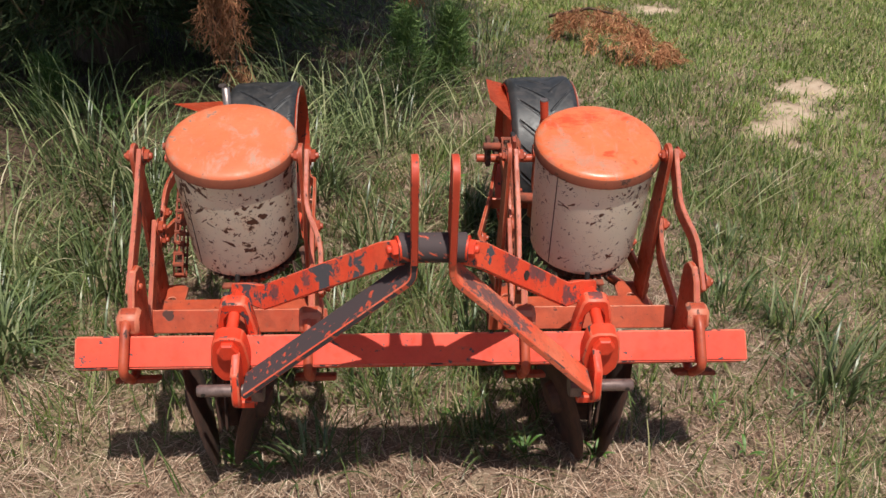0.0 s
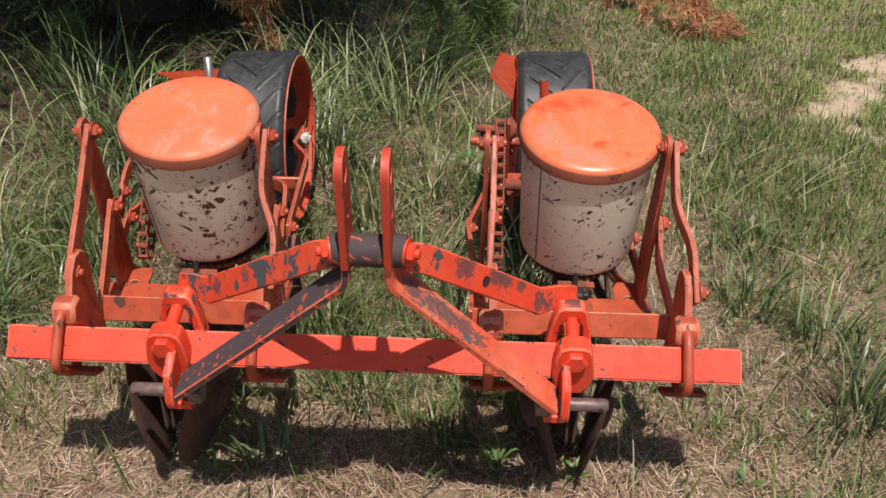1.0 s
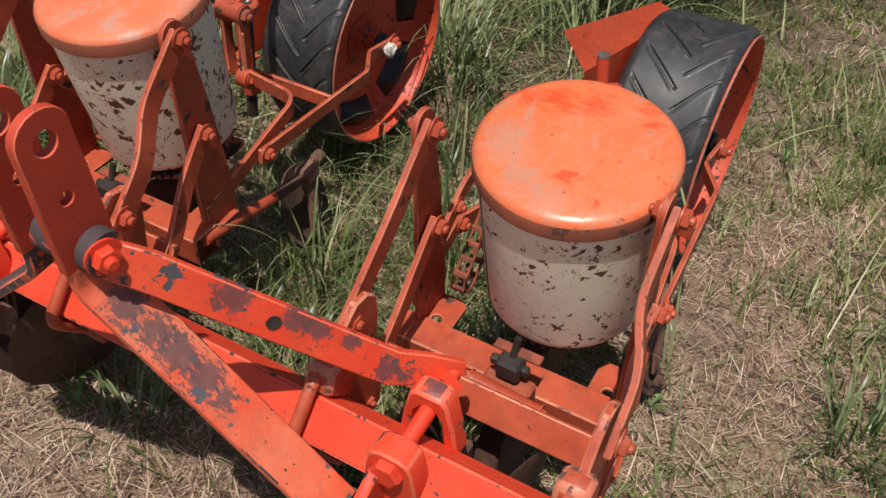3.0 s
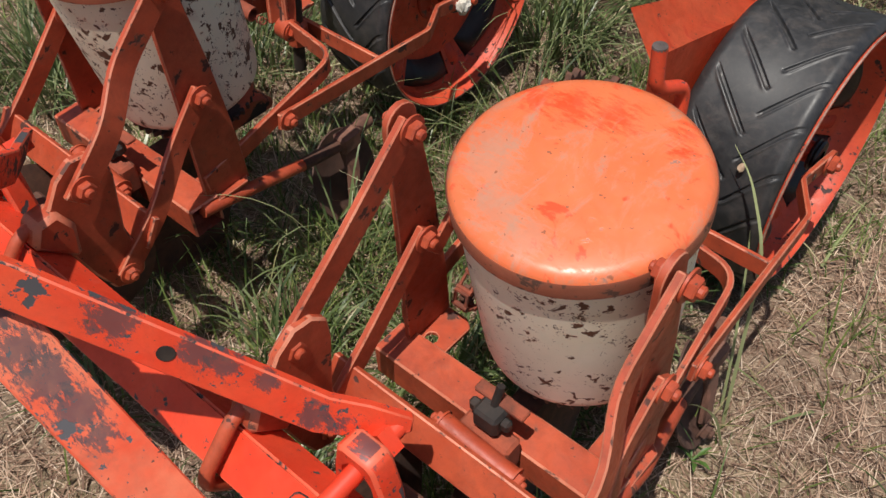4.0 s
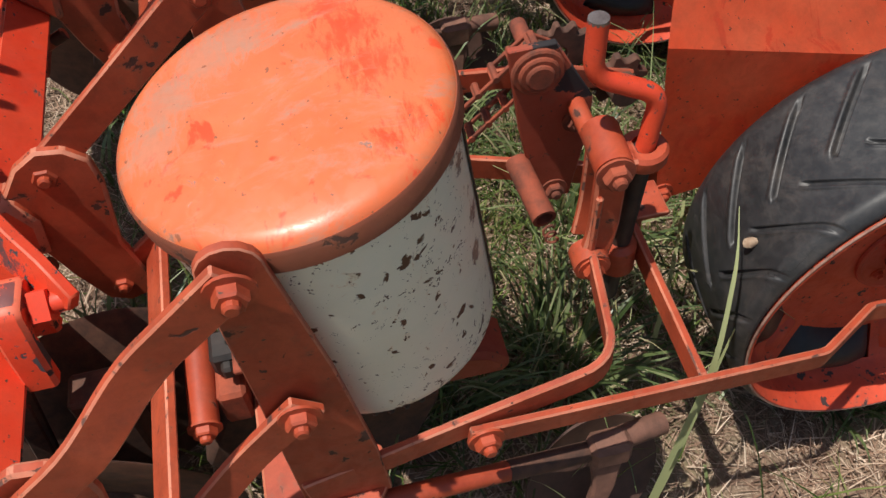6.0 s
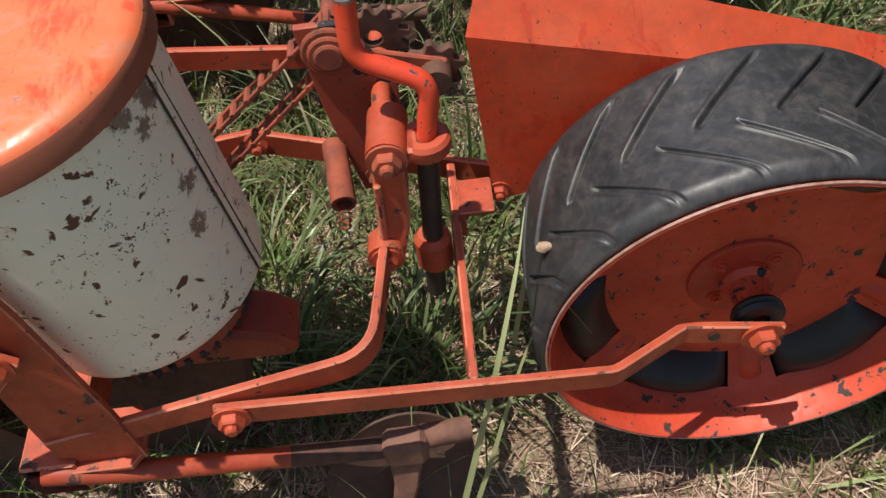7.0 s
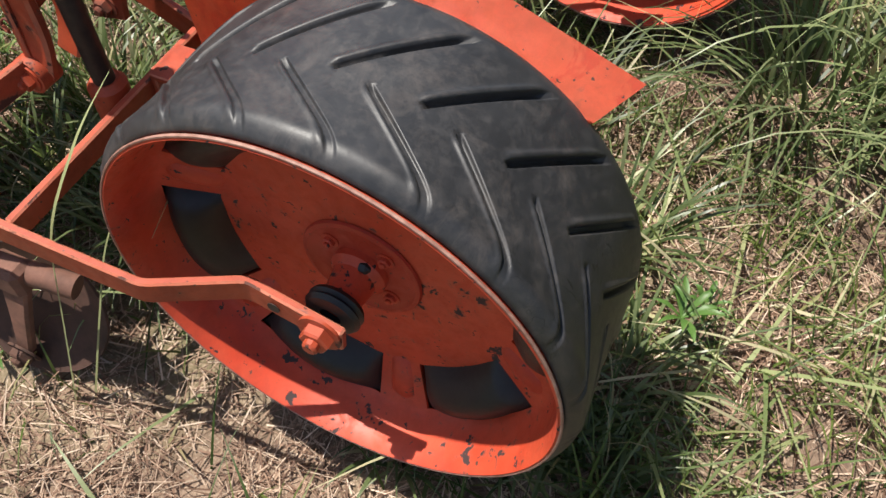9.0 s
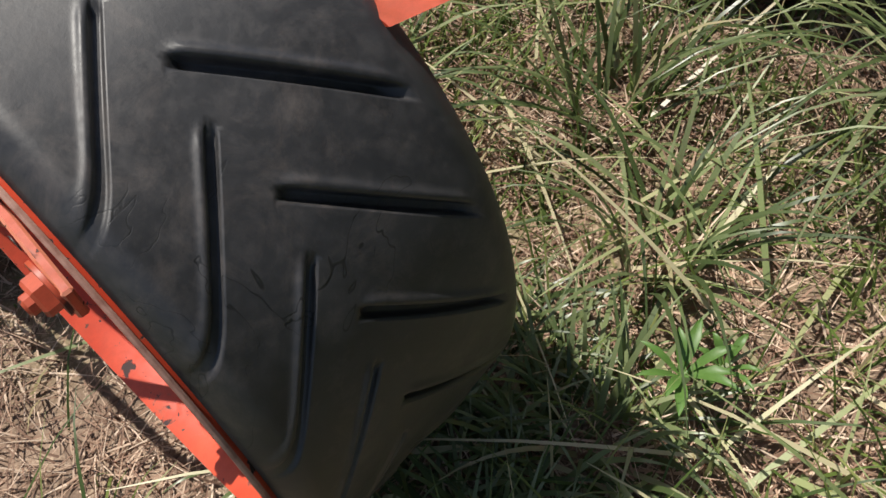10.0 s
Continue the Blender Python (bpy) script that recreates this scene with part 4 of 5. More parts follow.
def press_wheel(unit):
    c = Vector((0.0045, 0.9190, -0.1140))
    wheel = new("press_wheel")
    wheel.parent = unit
    wheel.matrix_basis = Matrix.Translation(c)
    tagged(wheel, "press wheel with a worn rubber tyre on a red steel rim")
    verts, q = tyre_mesh()
    t = mesh_np("tyre", verts, q, TYRE)
    t.parent = wheel
    tagged(t, "smooth worn black rubber tyre with slanting grooves")
    radii = [0.022, 0.056, 0.137, 0.141, 0.190, 0.1960, 0.1995, 0.2015, 0.2042, 0.2068]
    xs = [0.008, 0.008, 0.007, 0.008, 0.027, 0.035, 0.054, 0.066, 0.0750, 0.0800]
    rim = ring_plate(radii, xs, 240, [(3, 32, 40), (3, 0, 21)], 0.003)
    part("rim", rim, WHEEL_RED, wheel, "dished red steel rim with six slots, chipped", 40)
    part("rim_edge", lathe([(0.2062, 0.0784), (0.2078, 0.0786), (0.2084, 0.0800), (0.2078, 0.0813), (0.2065, 0.0814), (0.2057, 0.0800)], 120, ALONG_X, True), RIM_EDGE, wheel, "thin worn pinkish rim edge")
    part("rim", ring_plate([0.030, 0.150, 0.186, 0.190, 0.194, 0.1985], [-0.022, -0.022, -0.024, -0.060, -0.085, -0.0965], 96, [], 0.003), WHEEL_RED, wheel, "inner half of the red steel rim", 40)
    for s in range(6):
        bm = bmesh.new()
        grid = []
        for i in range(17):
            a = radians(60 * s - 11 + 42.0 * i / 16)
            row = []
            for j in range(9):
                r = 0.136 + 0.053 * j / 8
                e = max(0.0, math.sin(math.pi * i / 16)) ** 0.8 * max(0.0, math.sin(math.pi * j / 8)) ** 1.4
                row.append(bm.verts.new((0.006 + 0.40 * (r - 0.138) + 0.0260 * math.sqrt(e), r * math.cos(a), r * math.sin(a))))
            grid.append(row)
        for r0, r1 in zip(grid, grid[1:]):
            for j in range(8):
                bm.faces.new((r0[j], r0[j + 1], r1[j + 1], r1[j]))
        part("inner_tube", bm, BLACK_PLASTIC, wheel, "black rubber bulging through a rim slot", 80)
    for s in range(6):
        a = radians(39.75 + 60 * s)
        line = [(x, r * math.cos(a), r * math.sin(a)) for r, x in ((0.134, -0.006), (0.146, -0.003), (0.165, 0.0035), (0.182, 0.010), (0.192, 0.014))]
        part("spoke", tube(line, 0.02, 18, [0.010, 0.0185, 0.0205, 0.0205, 0.014]), WHEEL_RED, wheel)
    part("hub_plate", lathe([(0, 0.0105), (0.055, 0.0105), (0.057, 0.012), (0.056, 0.0145), (0.052, 0.0155), (0.048, 0.0135), (0.030, 0.0135), (0, 0.014)], 48, ALONG_X), RED_DULL, wheel, "dull red pressed hub plate")
    part("hub", lathe([(0, -0.115), (0.016, -0.115), (0.016, -0.02), (0.026, -0.018), (0.026, 0.020), (0.020, 0.026), (0.0165, 0.050), (0.0165, 0.056), (0, 0.056)], 24, ALONG_X), WHEEL_RED, wheel)
    for k in range(4):
        a = radians(45 + 90 * k)
        bolt(wheel, (0.0135, 0.037 * math.cos(a), 0.037 * math.sin(a)), (1, 0, 0), 0.55, WHEEL_RED)
    # No notch is cut: a black block takes the place of its shaded recess.
    part("hub_notch", box(0.0150, 0.0272, 0.003, 0.016, 0.010, 0.023, 0.004), BLACK_PLASTIC, wheel, "black block standing in for the shade of a notch worn into the hub collar")
    part("seal", lathe([(0.010, 0.050), (0.024, 0.052), (0.026, 0.056), (0.023, 0.059), (0.026, 0.062), (0.023, 0.066), (0.010, 0.067)], 28, ALONG_X), BLACK_PLASTIC, wheel, "black rubber dust seal")


def loop_path(c0, r0, c1, r1, steps=200):
    """Points of a belt round two circles in y and z, evenly spaced."""
    c0, c1 = np.array(c0), np.array(c1)
    d = c1 - c0
    base, off = math.atan2(d[1], d[0]), math.acos((r0 - r1) / np.hypot(*d))
    pts = [c0 + r0 * np.array([math.cos(a), math.sin(a)]) for a in np.linspace(base + off, base + 2 * math.pi - off, 40)]
    pts += [c1 + r1 * np.array([math.cos(a), math.sin(a)]) for a in np.linspace(base - off, base + off, 40)]
    pts.append(pts[0])
    return np.array(pts)


def sprocket(teeth, r, thick, m):
    out = []
    for k in range(teeth * 4):
        a = 2 * math.pi * k / (teeth * 4)
        rr = r if k % 4 in (0, 1) else r - 0.008
        out.append((rr * math.cos(a), rr * math.sin(a)))
    return plate(out, [circle_pts(0, 0, 0.009, steps=10)], thick, m, 0.001)


def chain_drive(unit):
    x = -0.138
    chain = new("drive_chain")
    chain.parent = unit
    tagged(chain, "rusty flat-link drive chain")
    pts = loop_path((0.345, -0.058), 0.020, (0.548, 0.122), 0.017)
    seglen = np.hypot(*np.diff(pts, axis=0).T)
    dist = np.concatenate([[0], np.cumsum(seglen)])
    count = int(dist[-1] / 0.0235)
    lk = join(box(-0.011, -0.007, -0.0125, 0.0125, -0.002, 0.0025, 0.0008), box(0.007, 0.011, -0.0125, 0.0125, -0.002, 0.0025, 0.0008), tube([(-0.0115, 0.010, 0), (0.0115, 0.010, 0)], 0.0036, 8), box(-0.009, 0.009, -0.0125, -0.0085, -0.002, 0.002, 0.0008))
    me = bpy.data.meshes.new("chain_link")
    lk.to_mesh(me)
    lk.free()
    me.materials.append(RUST_RED)
    me.materials.append(RUST_RED)
    for k in range(count):
        p = (k + 0.5) / count * dist[-1]
        y, z = np.interp(p, dist, pts[:, 0]), np.interp(p, dist, pts[:, 1])
        y2, z2 = np.interp(p + 0.002, dist, pts[:, 0]), np.interp(p + 0.002, dist, pts[:, 1])
        ob = new("chain_link", me)
        ob.parent = chain
        ob.matrix_basis = Matrix.Translation((x, y, z)) @ Matrix.Rotation(math.atan2(z2 - z, y2 - y), 4, "X")
    part("sprocket", sprocket(7, 0.018, 0.008, Matrix.Translation((x, 0.548, 0.122))), RUST, unit)
    part("sprocket", sprocket(7, 0.020, 0.008, Matrix.Translation((x, 0.345, -0.058))), RUST, unit)
    part("sprocket", sprocket(12, 0.036, 0.009, Matrix.Translation((x - 0.035, 0.585, 0.090))), RUST, unit, "dark rusty sprocket")
    part("drive_shaft", tube([(x - 0.05, 0.548, 0.122), (x + 0.028, 0.548, 0.122)], 0.0085), RUST_RED, unit)
    part("drive_shaft", tube([(x - 0.06, 0.587, 0.070), (x + 0.10, 0.587, 0.070)], 0.0095), ORANGE, unit)
    part("shaft_plate", plate([(0.520, 0.150), (0.566, 0.150), (0.604, 0.075), (0.602, 0.030), (0.585, -0.060), (0.550, -0.065), (0.530, 0.05)], [], 0.008, Matrix.Translation((x + 0.016, 0, 0))), PLATE_RED, unit, "shaft bearing plate, dull red with black worn patches")
    for rad, dx in ((0.026, 0.0), (0.020, 0.004), (0.014, 0.008)):
        part("bearing_flange", lathe([(0, 0), (rad, 0), (rad, 0.0035), (rad - 0.002, 0.005), (0, 0.005)], 20, Matrix.Translation((x + 0.020 + dx, 0.548, 0.122)) @ ALONG_X), RUST_RED, unit)
    for yy, zz in ((0.587, 0.05), (0.567, -0.045)):
        bolt(unit, (x + 0.021, yy, zz), (1, 0, 0), 0.95, RUST_RED)
    part("idler", join(sprocket(8, 0.030, 0.010, Matrix.Translation((x - 0.010, 0.640, 0.064))), lathe([(0, 0), (0.017, 0), (0.015, 0.022), (0, 0.022)], 14, Matrix.Translation((x - 0.005, 0.640, 0.064)) @ ALONG_X)), RUST, unit, "rusty cast idler sprocket")
    part("idler_arm", strap([(x - 0.002, 0.548, 0.100), (x - 0.002, 0.650, 0.066)], (0, 0, 1), 0.024, 0.006), RUST_RED, unit)
    part("spring_barrel", lathe([(0.009, 0), (0.0125, 0), (0.0125, 0.075), (0.009, 0.075), (0.008, 0.070), (0.008, 0.005), (0.009, 0)], 18, Matrix.Translation((x + 0.014, 0.529, 0.000)) @ pose(0, 0, 0, 0, 97, 6)), RUST_RED, unit)
    part("spring", tube([(x + 0.098 + 0.0011 * k, 0.537 + 0.006 * math.cos(k * 0.9), -0.012 + 0.006 * math.sin(k * 0.9)) for k in range(16)], 0.0014, 6), RUST_RED, unit)


def side_frame(unit, s):
    """Upright, parallel links, toolbar bracket on one side; s: -1 or +1."""
    x = s * 0.155 - 0.005
    up = [(0.258, -0.104), (0.336, -0.104), (0.332, -0.02), (0.317, 0.12), (0.297, 0.245)] + [(0.274 + 0.022 * math.cos(radians(a)), 0.253 + 0.022 * math.sin(radians(a))) for a in range(10, 190, 25)] + [(0.252, 0.245), (0.256, 0.10)]
    part("upright", plate(up, [], 0.008, Matrix.Translation((x - 0.009, 0, 0))), ORANGE, unit, "wide faded orange upright plate")
    foot_m = pose(x - 0.008 + (0.012 if s < 0 else -0.016), 0.290, -0.1005, 0, 90 * -s, 0)
    part("upright_foot", plate([(-0.038, -0.030), (0.034, -0.030), (0.044, -0.016), (0.044, 0.022), (0.034, 0.034), (-0.038, 0.034)], [circle_pts(-0.008, 0.006, 0.009, steps=8)], 0.007, foot_m), ORANGE, unit)
    lx = x + 0.003
    if s < 0:
        upper = [(lx, 0.278, 0.257), (lx, 0.176, 0.168), (lx - 0.004, 0.070, 0.076)]
        lower = [(lx, 0.292, 0.092), (lx, 0.195, -0.002), (lx, 0.090, -0.092)]
    else:
        upper = [(lx, 0.278, 0.257), (lx, 0.194, 0.182), (lx + 0.028, 0.144, 0.136), (lx + 0.030, 0.070, 0.072)]
        lower = [(lx, 0.292, 0.092), (lx, 0.230, 0.026), (lx + 0.022, 0.165, -0.030), (lx + 0.022, 0.092, -0.092)]
    part("upper_link", strap(rounded(upper, 0.025, 3), (0, -0.65, 0.76), 0.036, 0.009), ORANGE, unit)
    part("lower_link", strap(rounded(lower, 0.025, 3), (0, -0.65, 0.76), 0.032, 0.009), ORANGE, unit)
    ox = 0.030 if s > 0 else -0.004
    bolt(unit, (lx + 0.005, 0.273, 0.251), (1, 0, 0), 1.15)
    bolt(unit, (lx + 0.005, 0.284, 0.084), (1, 0, 0), 1.15)
    bolt(unit, (lx + ox + 0.005, 0.083, 0.087), (1, 0, 0), 1.2)
    bolt(unit, (lx + (0.022 if s > 0 else 0) + 0.005, 0.098, -0.086), (1, 0, 0), 1.0)
    bolt(unit, (x - 0.0135, 0.273, 0.251), (-1, 0, 0), 1.0)
    # bracket on the toolbar
    bx = lx + (0.014 if s > 0 else 0.004)
    br = [(0.024, 0.064), (0.040, 0.076), (0.060, 0.104), (0.085, 0.120), (0.110, 0.116), (0.128, 0.098), (0.130, 0.065), (0.118, -0.02), (0.130, -0.085), (0.122, -0.108), (0.098, -0.116), (0.076, -0.104), (0.058, -0.060), (0.044, -0.014), (0.010, 0.035), (0.010, 0.048)]
    part("toolbar_bracket", plate(br, [], 0.012, Matrix.Translation((bx, 0, 0)), 0.003), ORANGE, unit, "rounded orange bracket plate clamped on the toolbar")
    part("bracket_nose", plate([(0.0, 0.042), (0.014, 0.072), (0.044, 0.074), (0.060, 0.040), (0.052, -0.012), (0.040, -0.002)], [], 0.040, Matrix.Translation((bx - 0.002, 0, 0)), 0.007), ORANGE, unit)
    u_bolt(unit, bx - 0.004)


def row_unit():
    unit = tagged(new("planter_row_unit"), "faded orange planter row unit with cream hopper and press wheel", "planter unit", "planter row units")
    unit.matrix_world = MACHINE @ Matrix.Translation((0.35, 0, 0))
    # hopper and lid
    hm_ = Matrix.Translation((0.013, 0.3295, 0.206)) @ pose(0, 0, 0, 7.6, 0, 0) @ Matrix.Translation((0, 0, -0.20))
    hopper = part("hopper", lathe([(0, -0.008), (0.098, -0.010), (0.105, -0.014), (0.1085, -0.010), (0.1098, -0.002), (0.1200, 0.236), (0.1200, 0.244), (0.117, 0.244), (0.107, 0.002), (0, 0.000)], 72, hm_), CREAM, unit, "cream painted steel hopper with rust chips")
    part("hopper_seam", strap([hm_ @ Vector((-0.0846, -0.0698, -0.008)), hm_ @ Vector((-0.0924, -0.0762, 0.232))], (0.63, -0.77, 0), 0.011, 0.0016, 0.0005), CREAM, hopper)
    part("hopper_seam", strap([hm_ @ Vector((0.0172, 0.1085, -0.008)), hm_ @ Vector((0.0190, 0.1185, 0.232))], (1, 0, 0), 0.009, 0.0016, 0.0005), CREAM, hopper)
    part("seam_rust", tube([hm_ @ Vector((-0.0806, -0.0749, -0.006)), hm_ @ Vector((-0.0879, -0.0811, 0.222))], 0.0010, 6), RUST, hopper, "rusty line along the seam")
    for dx in (-0.0062, 0.0062):
        part("seam_rust", tube([hm_ @ Vector((0.0175 + dx, 0.1088, -0.006)), hm_ @ Vector((0.0191 + dx, 0.1183, 0.226))], 0.0011, 6), RUST, hopper, "rusty line along the seam")
    lid = part("lid", lathe([(0.1215, 0.229), (0.1236, 0.227), (0.1244, 0.231), (0.1247, 0.243), (0.1230, 0.249), (0.118, 0.2535), (0.111, 0.2562), (0.087, 0.2595), (0.045, 0.2612), (0, 0.262)], 96, hm_), LID, hopper, "domed orange lid, sun-bleached and rubbed")
    part("lid_skirt", lathe([(0.1244, 0.2275), (0.1254, 0.2275), (0.1256, 0.2445), (0.1242, 0.2478), (0.1232, 0.2470)], 96, hm_, True), LID_EDGE, lid, "rusty rolled lid edge")
    # seed plate housing below the hopper
    part("seed_housing", lathe([(0, -0.075), (0.060, -0.075), (0.080, -0.050), (0.088, -0.044), (0.088, -0.024), (0.084, -0.015), (0, -0.015)], 40, hm_), PLATE_RED, unit, "dark red cast seed housing under the hopper")
    part("ring_gear", sprocket(40, 0.095, 0.010, Matrix.Translation((0.013, 0.352, -0.030)) @ pose(0, 0, 0, 0, 90, 0)), STEEL_DARK, unit)
    part("drive_housing", plate([(0.36, -0.108), (0.468, -0.110), (0.478, -0.098), (0.455, -0.074), (0.42, -0.062), (0.36, -0.058)], [], 0.060, Matrix.Translation((0.020, 0, 0)), 0.006), PLATE_RED, unit, "dark red gear housing behind the hopper base")
    part("hinge_block", box(-0.030, 0.040, 0.192, 0.220, -0.105, -0.056, 0.004), RUST_RED, unit)
    part("latch", join(box(-0.014, 0.020, 0.196, 0.226, -0.050, -0.020, 0.004), box(-0.026, 0.030, 0.205, 0.217, -0.042, -0.026, 0.003), tube([(0.002, 0.214, -0.03), (0.004, 0.226, 0.006)], 0.005, 10)), STEEL_DARK, unit, "dark cast latch knob")
    part("latch_arm", strap([(-0.028, 0.226, -0.020), (0.040, 0.226, -0.020)], (0, 1, 0), 0.016, 0.007), RUST_RED, unit)
    part("pivot_sleeve", tube([(-0.040, 0.178, -0.056), (0.060, 0.178, -0.066)], 0.0145, 16), ORANGE, unit)
    bolt(unit, (-0.040, 0.178, -0.056), (-1, 0, 0.1), 1.1)
    bolt(unit, (0.060, 0.178, -0.066), (1, 0, -0.1), 1.1)
    # cross bars
    part("front_crossbar", strap([(-0.185, 0.146, -0.046), (0.185, 0.146, -0.046)], (0, 0.55, 0.84), 0.046, 0.010), ORANGE, unit, "flat faded orange crossbar")
    tube_ = plate([(-0.026, -0.026), (0.026, -0.026), (0.026, 0.026), (-0.026, 0.026)], [[(-0.021, -0.021), (0.021, -0.021), (0.021, 0.021), (-0.021, 0.021)]], 0.345, Matrix.Translation((-0.020, 0.247, -0.115)), 0.003)
    part("rear_crosstube", tube_, ORANGE, unit, "square steel crosstube with open ends")
    for s in (-1, 1):
        side_frame(unit, s)
    part("strap", strap(rounded([(-0.150, 0.292, 0.055), (-0.150, 0.345, 0.100), (-0.150, 0.385, 0.112), (-0.146, 0.535, 0.095)], 0.03, 4), (0, -0.3, 1), 0.026, 0.007), ORANGE, unit)
    bolt(unit, (-0.146, 0.330, 0.088), (1, 0, 0), 0.9)
    # rails, wheel arms and cross strap
    part("rail", strap(rounded([(0.146, 0.262, -0.066), (0.142, 0.30, -0.062), (0.126, 0.43, -0.049), (0.112, 0.556, -0.036), (-0.004, 0.572, -0.034)], 0.034, 6), (0, 0, 1), 0.030, 0.008), ORANGE, unit)
    part("wheel_arm", strap(rounded([(0.138, 0.412, -0.054), (0.118, 0.770, -0.103), (0.075, 0.843, -0.111), (0.082, 0.938, -0.121)], 0.006, 2), (0, 0.1, 1), 0.028, 0.008), ORANGE, unit, "orange wheel arm, chipped")
    bolt(unit, (0.142, 0.427, -0.056), (1, 0.05, 0), 1.15)
    bolt(unit, (0.085, 0.918, -0.117), (1, 0, 0), 1.35)
    # Dark disc on the uncut wheel arm, coloured like the shade in a hole.
    part("arm_hole", lathe([(0, 0), (0.006, 0), (0.006, 0.0006), (0, 0.0006)], 12, Matrix.Translation((0.0825, 0.872, -0.114)) @ ALONG_X), STEEL_DARK, unit)
    part("rail", strap([(-0.176, 0.262, -0.050), (-0.199, 0.43, -0.050), (-0.148, 0.68, -0.092), (-0.104, 0.942, -0.116)], (0, 0, 1), 0.032, 0.008), ORANGE, unit)
    bolt(unit, (-0.193, 0.435, -0.049), (1, 0, 0), 1.1)
    part("cross_strap", strap([(0.122, 0.640, -0.085), (-0.150, 0.641, -0.086)], (0, 0.1, 1), 0.028, 0.0085), ORANGE, unit)
    part("angle_clip", join(box(-0.118, -0.070, 0.645, 0.682, -0.074, -0.067), box(-0.118, -0.070, 0.645, 0.652, -0.104, -0.067)), ORANGE, unit)
    bolt(unit, (-0.112, 0.690, -0.085), (1, 0, 0), 0.9)
    # depth screw with its crank
    crank = rounded([(-0.055, 0.579, 0.220), (-0.050, 0.575, 0.166), (-0.042, 0.636, 0.137), (-0.037, 0.626, 0.075)], 0.018, 6)
    part("depth_crank", tube(crank, 0.0092, 14), RED_FLAKED, unit, "bent red crank handle, paint worn")
    part("crank_tip", lathe([(0, 0), (0.0094, 0), (0.0090, 0.003), (0, 0.003)], 14, Matrix.Translation((-0.055, 0.579, 0.2195))), STEEL_BARE, unit)
    part("depth_screw", tube([(-0.037, 0.626, 0.079), (-0.048, 0.611, -0.158)], 0.0105, 14), STEEL_DARK, unit, "dark greasy threaded screw")
    part("screw_collar", lathe([(0, 0), (0.019, 0), (0.019, 0.035), (0.014, 0.042), (0, 0.042)], 18, Matrix.Translation((-0.045, 0.616, -0.103))), ORANGE, unit)
    eye = lathe([(0.012, 0), (0.021, 0), (0.023, 0.004), (0.023, 0.014), (0.020, 0.018), (0.012, 0.018), (0.011, 0.012)], 24, Matrix.Translation((-0.037, 0.625, 0.065)), True)
    barrel = tube([(-0.068, 0.593, 0.081), (-0.014, 0.590, 0.081)], 0.0185, 18)
    web = box(-0.048, -0.018, 0.595, 0.617, 0.066, 0.083, 0.003)
    part("clevis_casting", join(eye, barrel, web), ORANGE, unit, "orange cast clevis on the depth screw")
    bolt(unit, (-0.014, 0.590, 0.079), (1, 0, 0), 1.25, RUST_RED)
    part("clevis_link", strap(rounded([(-0.020, 0.589, 0.081), (-0.020, 0.586, -0.005), (-0.016, 0.575, -0.046)], 0.02, 3), (0, 1, 0), 0.030, 0.012, 0.003), ORANGE, unit)
    part("clevis_link", strap(rounded([(-0.060, 0.592, 0.078), (-0.060, 0.588, -0.010), (-0.050, 0.578, -0.046)], 0.02, 3), (0, 1, 0), 0.026, 0.008, 0.002), ORANGE, unit)
    part("clevis_rib", strap([(-0.012, 0.577, 0.052), (-0.012, 0.573, -0.030)], (0, 1, 0), 0.007, 0.006, 0.002), ORANGE, unit)
    part("clevis_boss", tube([(-0.026, 0.573, -0.040), (-0.002, 0.572, -0.040)], 0.0185, 18), ORANGE, unit)
    bolt(unit, (-0.002, 0.572, -0.040), (1, 0, 0), 1.0)
    # chain guard: a web and a flared flange
    web_ = [(-0.111, 0.671, 0.123), (-0.080, 1.077, 0.031), (-0.092, 0.960, -0.03), (-0.113, 0.685, -0.100)]
    fl_ = [(-0.162, 0.694, 0.168), (-0.129, 1.100, 0.035)]
    bm = bmesh.new()
    vs = [bm.verts.new(p) for p in web_ + fl_]
    bm.faces.new((vs[0], vs[3], vs[2], vs[1]))
    bm.faces.new((vs[0], vs[1], vs[5], vs[4]))
    bmesh.ops.solidify(bm, geom=bm.faces[:], thickness=0.003)
    part("chain_guard", bm, GUARD, unit, "bent sheet-steel guard, faded bright orange")
    press_wheel(unit)
    chain_drive(unit)
    # double disc opener below
    for s in (-1, 1):
        m = Matrix.Translation((s * 0.056 - 0.008, 0.062, -0.178)) @ pose(0, 0, 0, 0, s * 10, -s * 13)
        part("opener_disc", lathe([(0, -0.006), (0.03, -0.006), (0.06, -0.0025), (0.125, -0.0018), (0.129, 0), (0.125, 0.0018), (0.06, 0.0025), (0.03, 0.006), (0, 0.006)], 56, m @ ALONG_X), RUST, unit, "rust-brown opener disc")
        part("disc_hub", lathe([(0, 0), (0.034, 0), (0.030, 0.016), (0.014, 0.020), (0, 0.020)], 20, m @ Matrix.Translation((s * 0.006, 0, 0)) @ pose(0, 0, 0, 0, 90 * s, 0)), RUST, unit)
        part("scraper", strap([(s * 0.010 - 0.008, 0.010, -0.050), (s * 0.006 - 0.008, -0.010, -0.185)], (0, 1, 0), 0.020, 0.005), RUST, unit)
    part("shank", box(-0.030, 0.010, 0.050, 0.100, -0.24, -0.06, 0.004), RUST, unit)
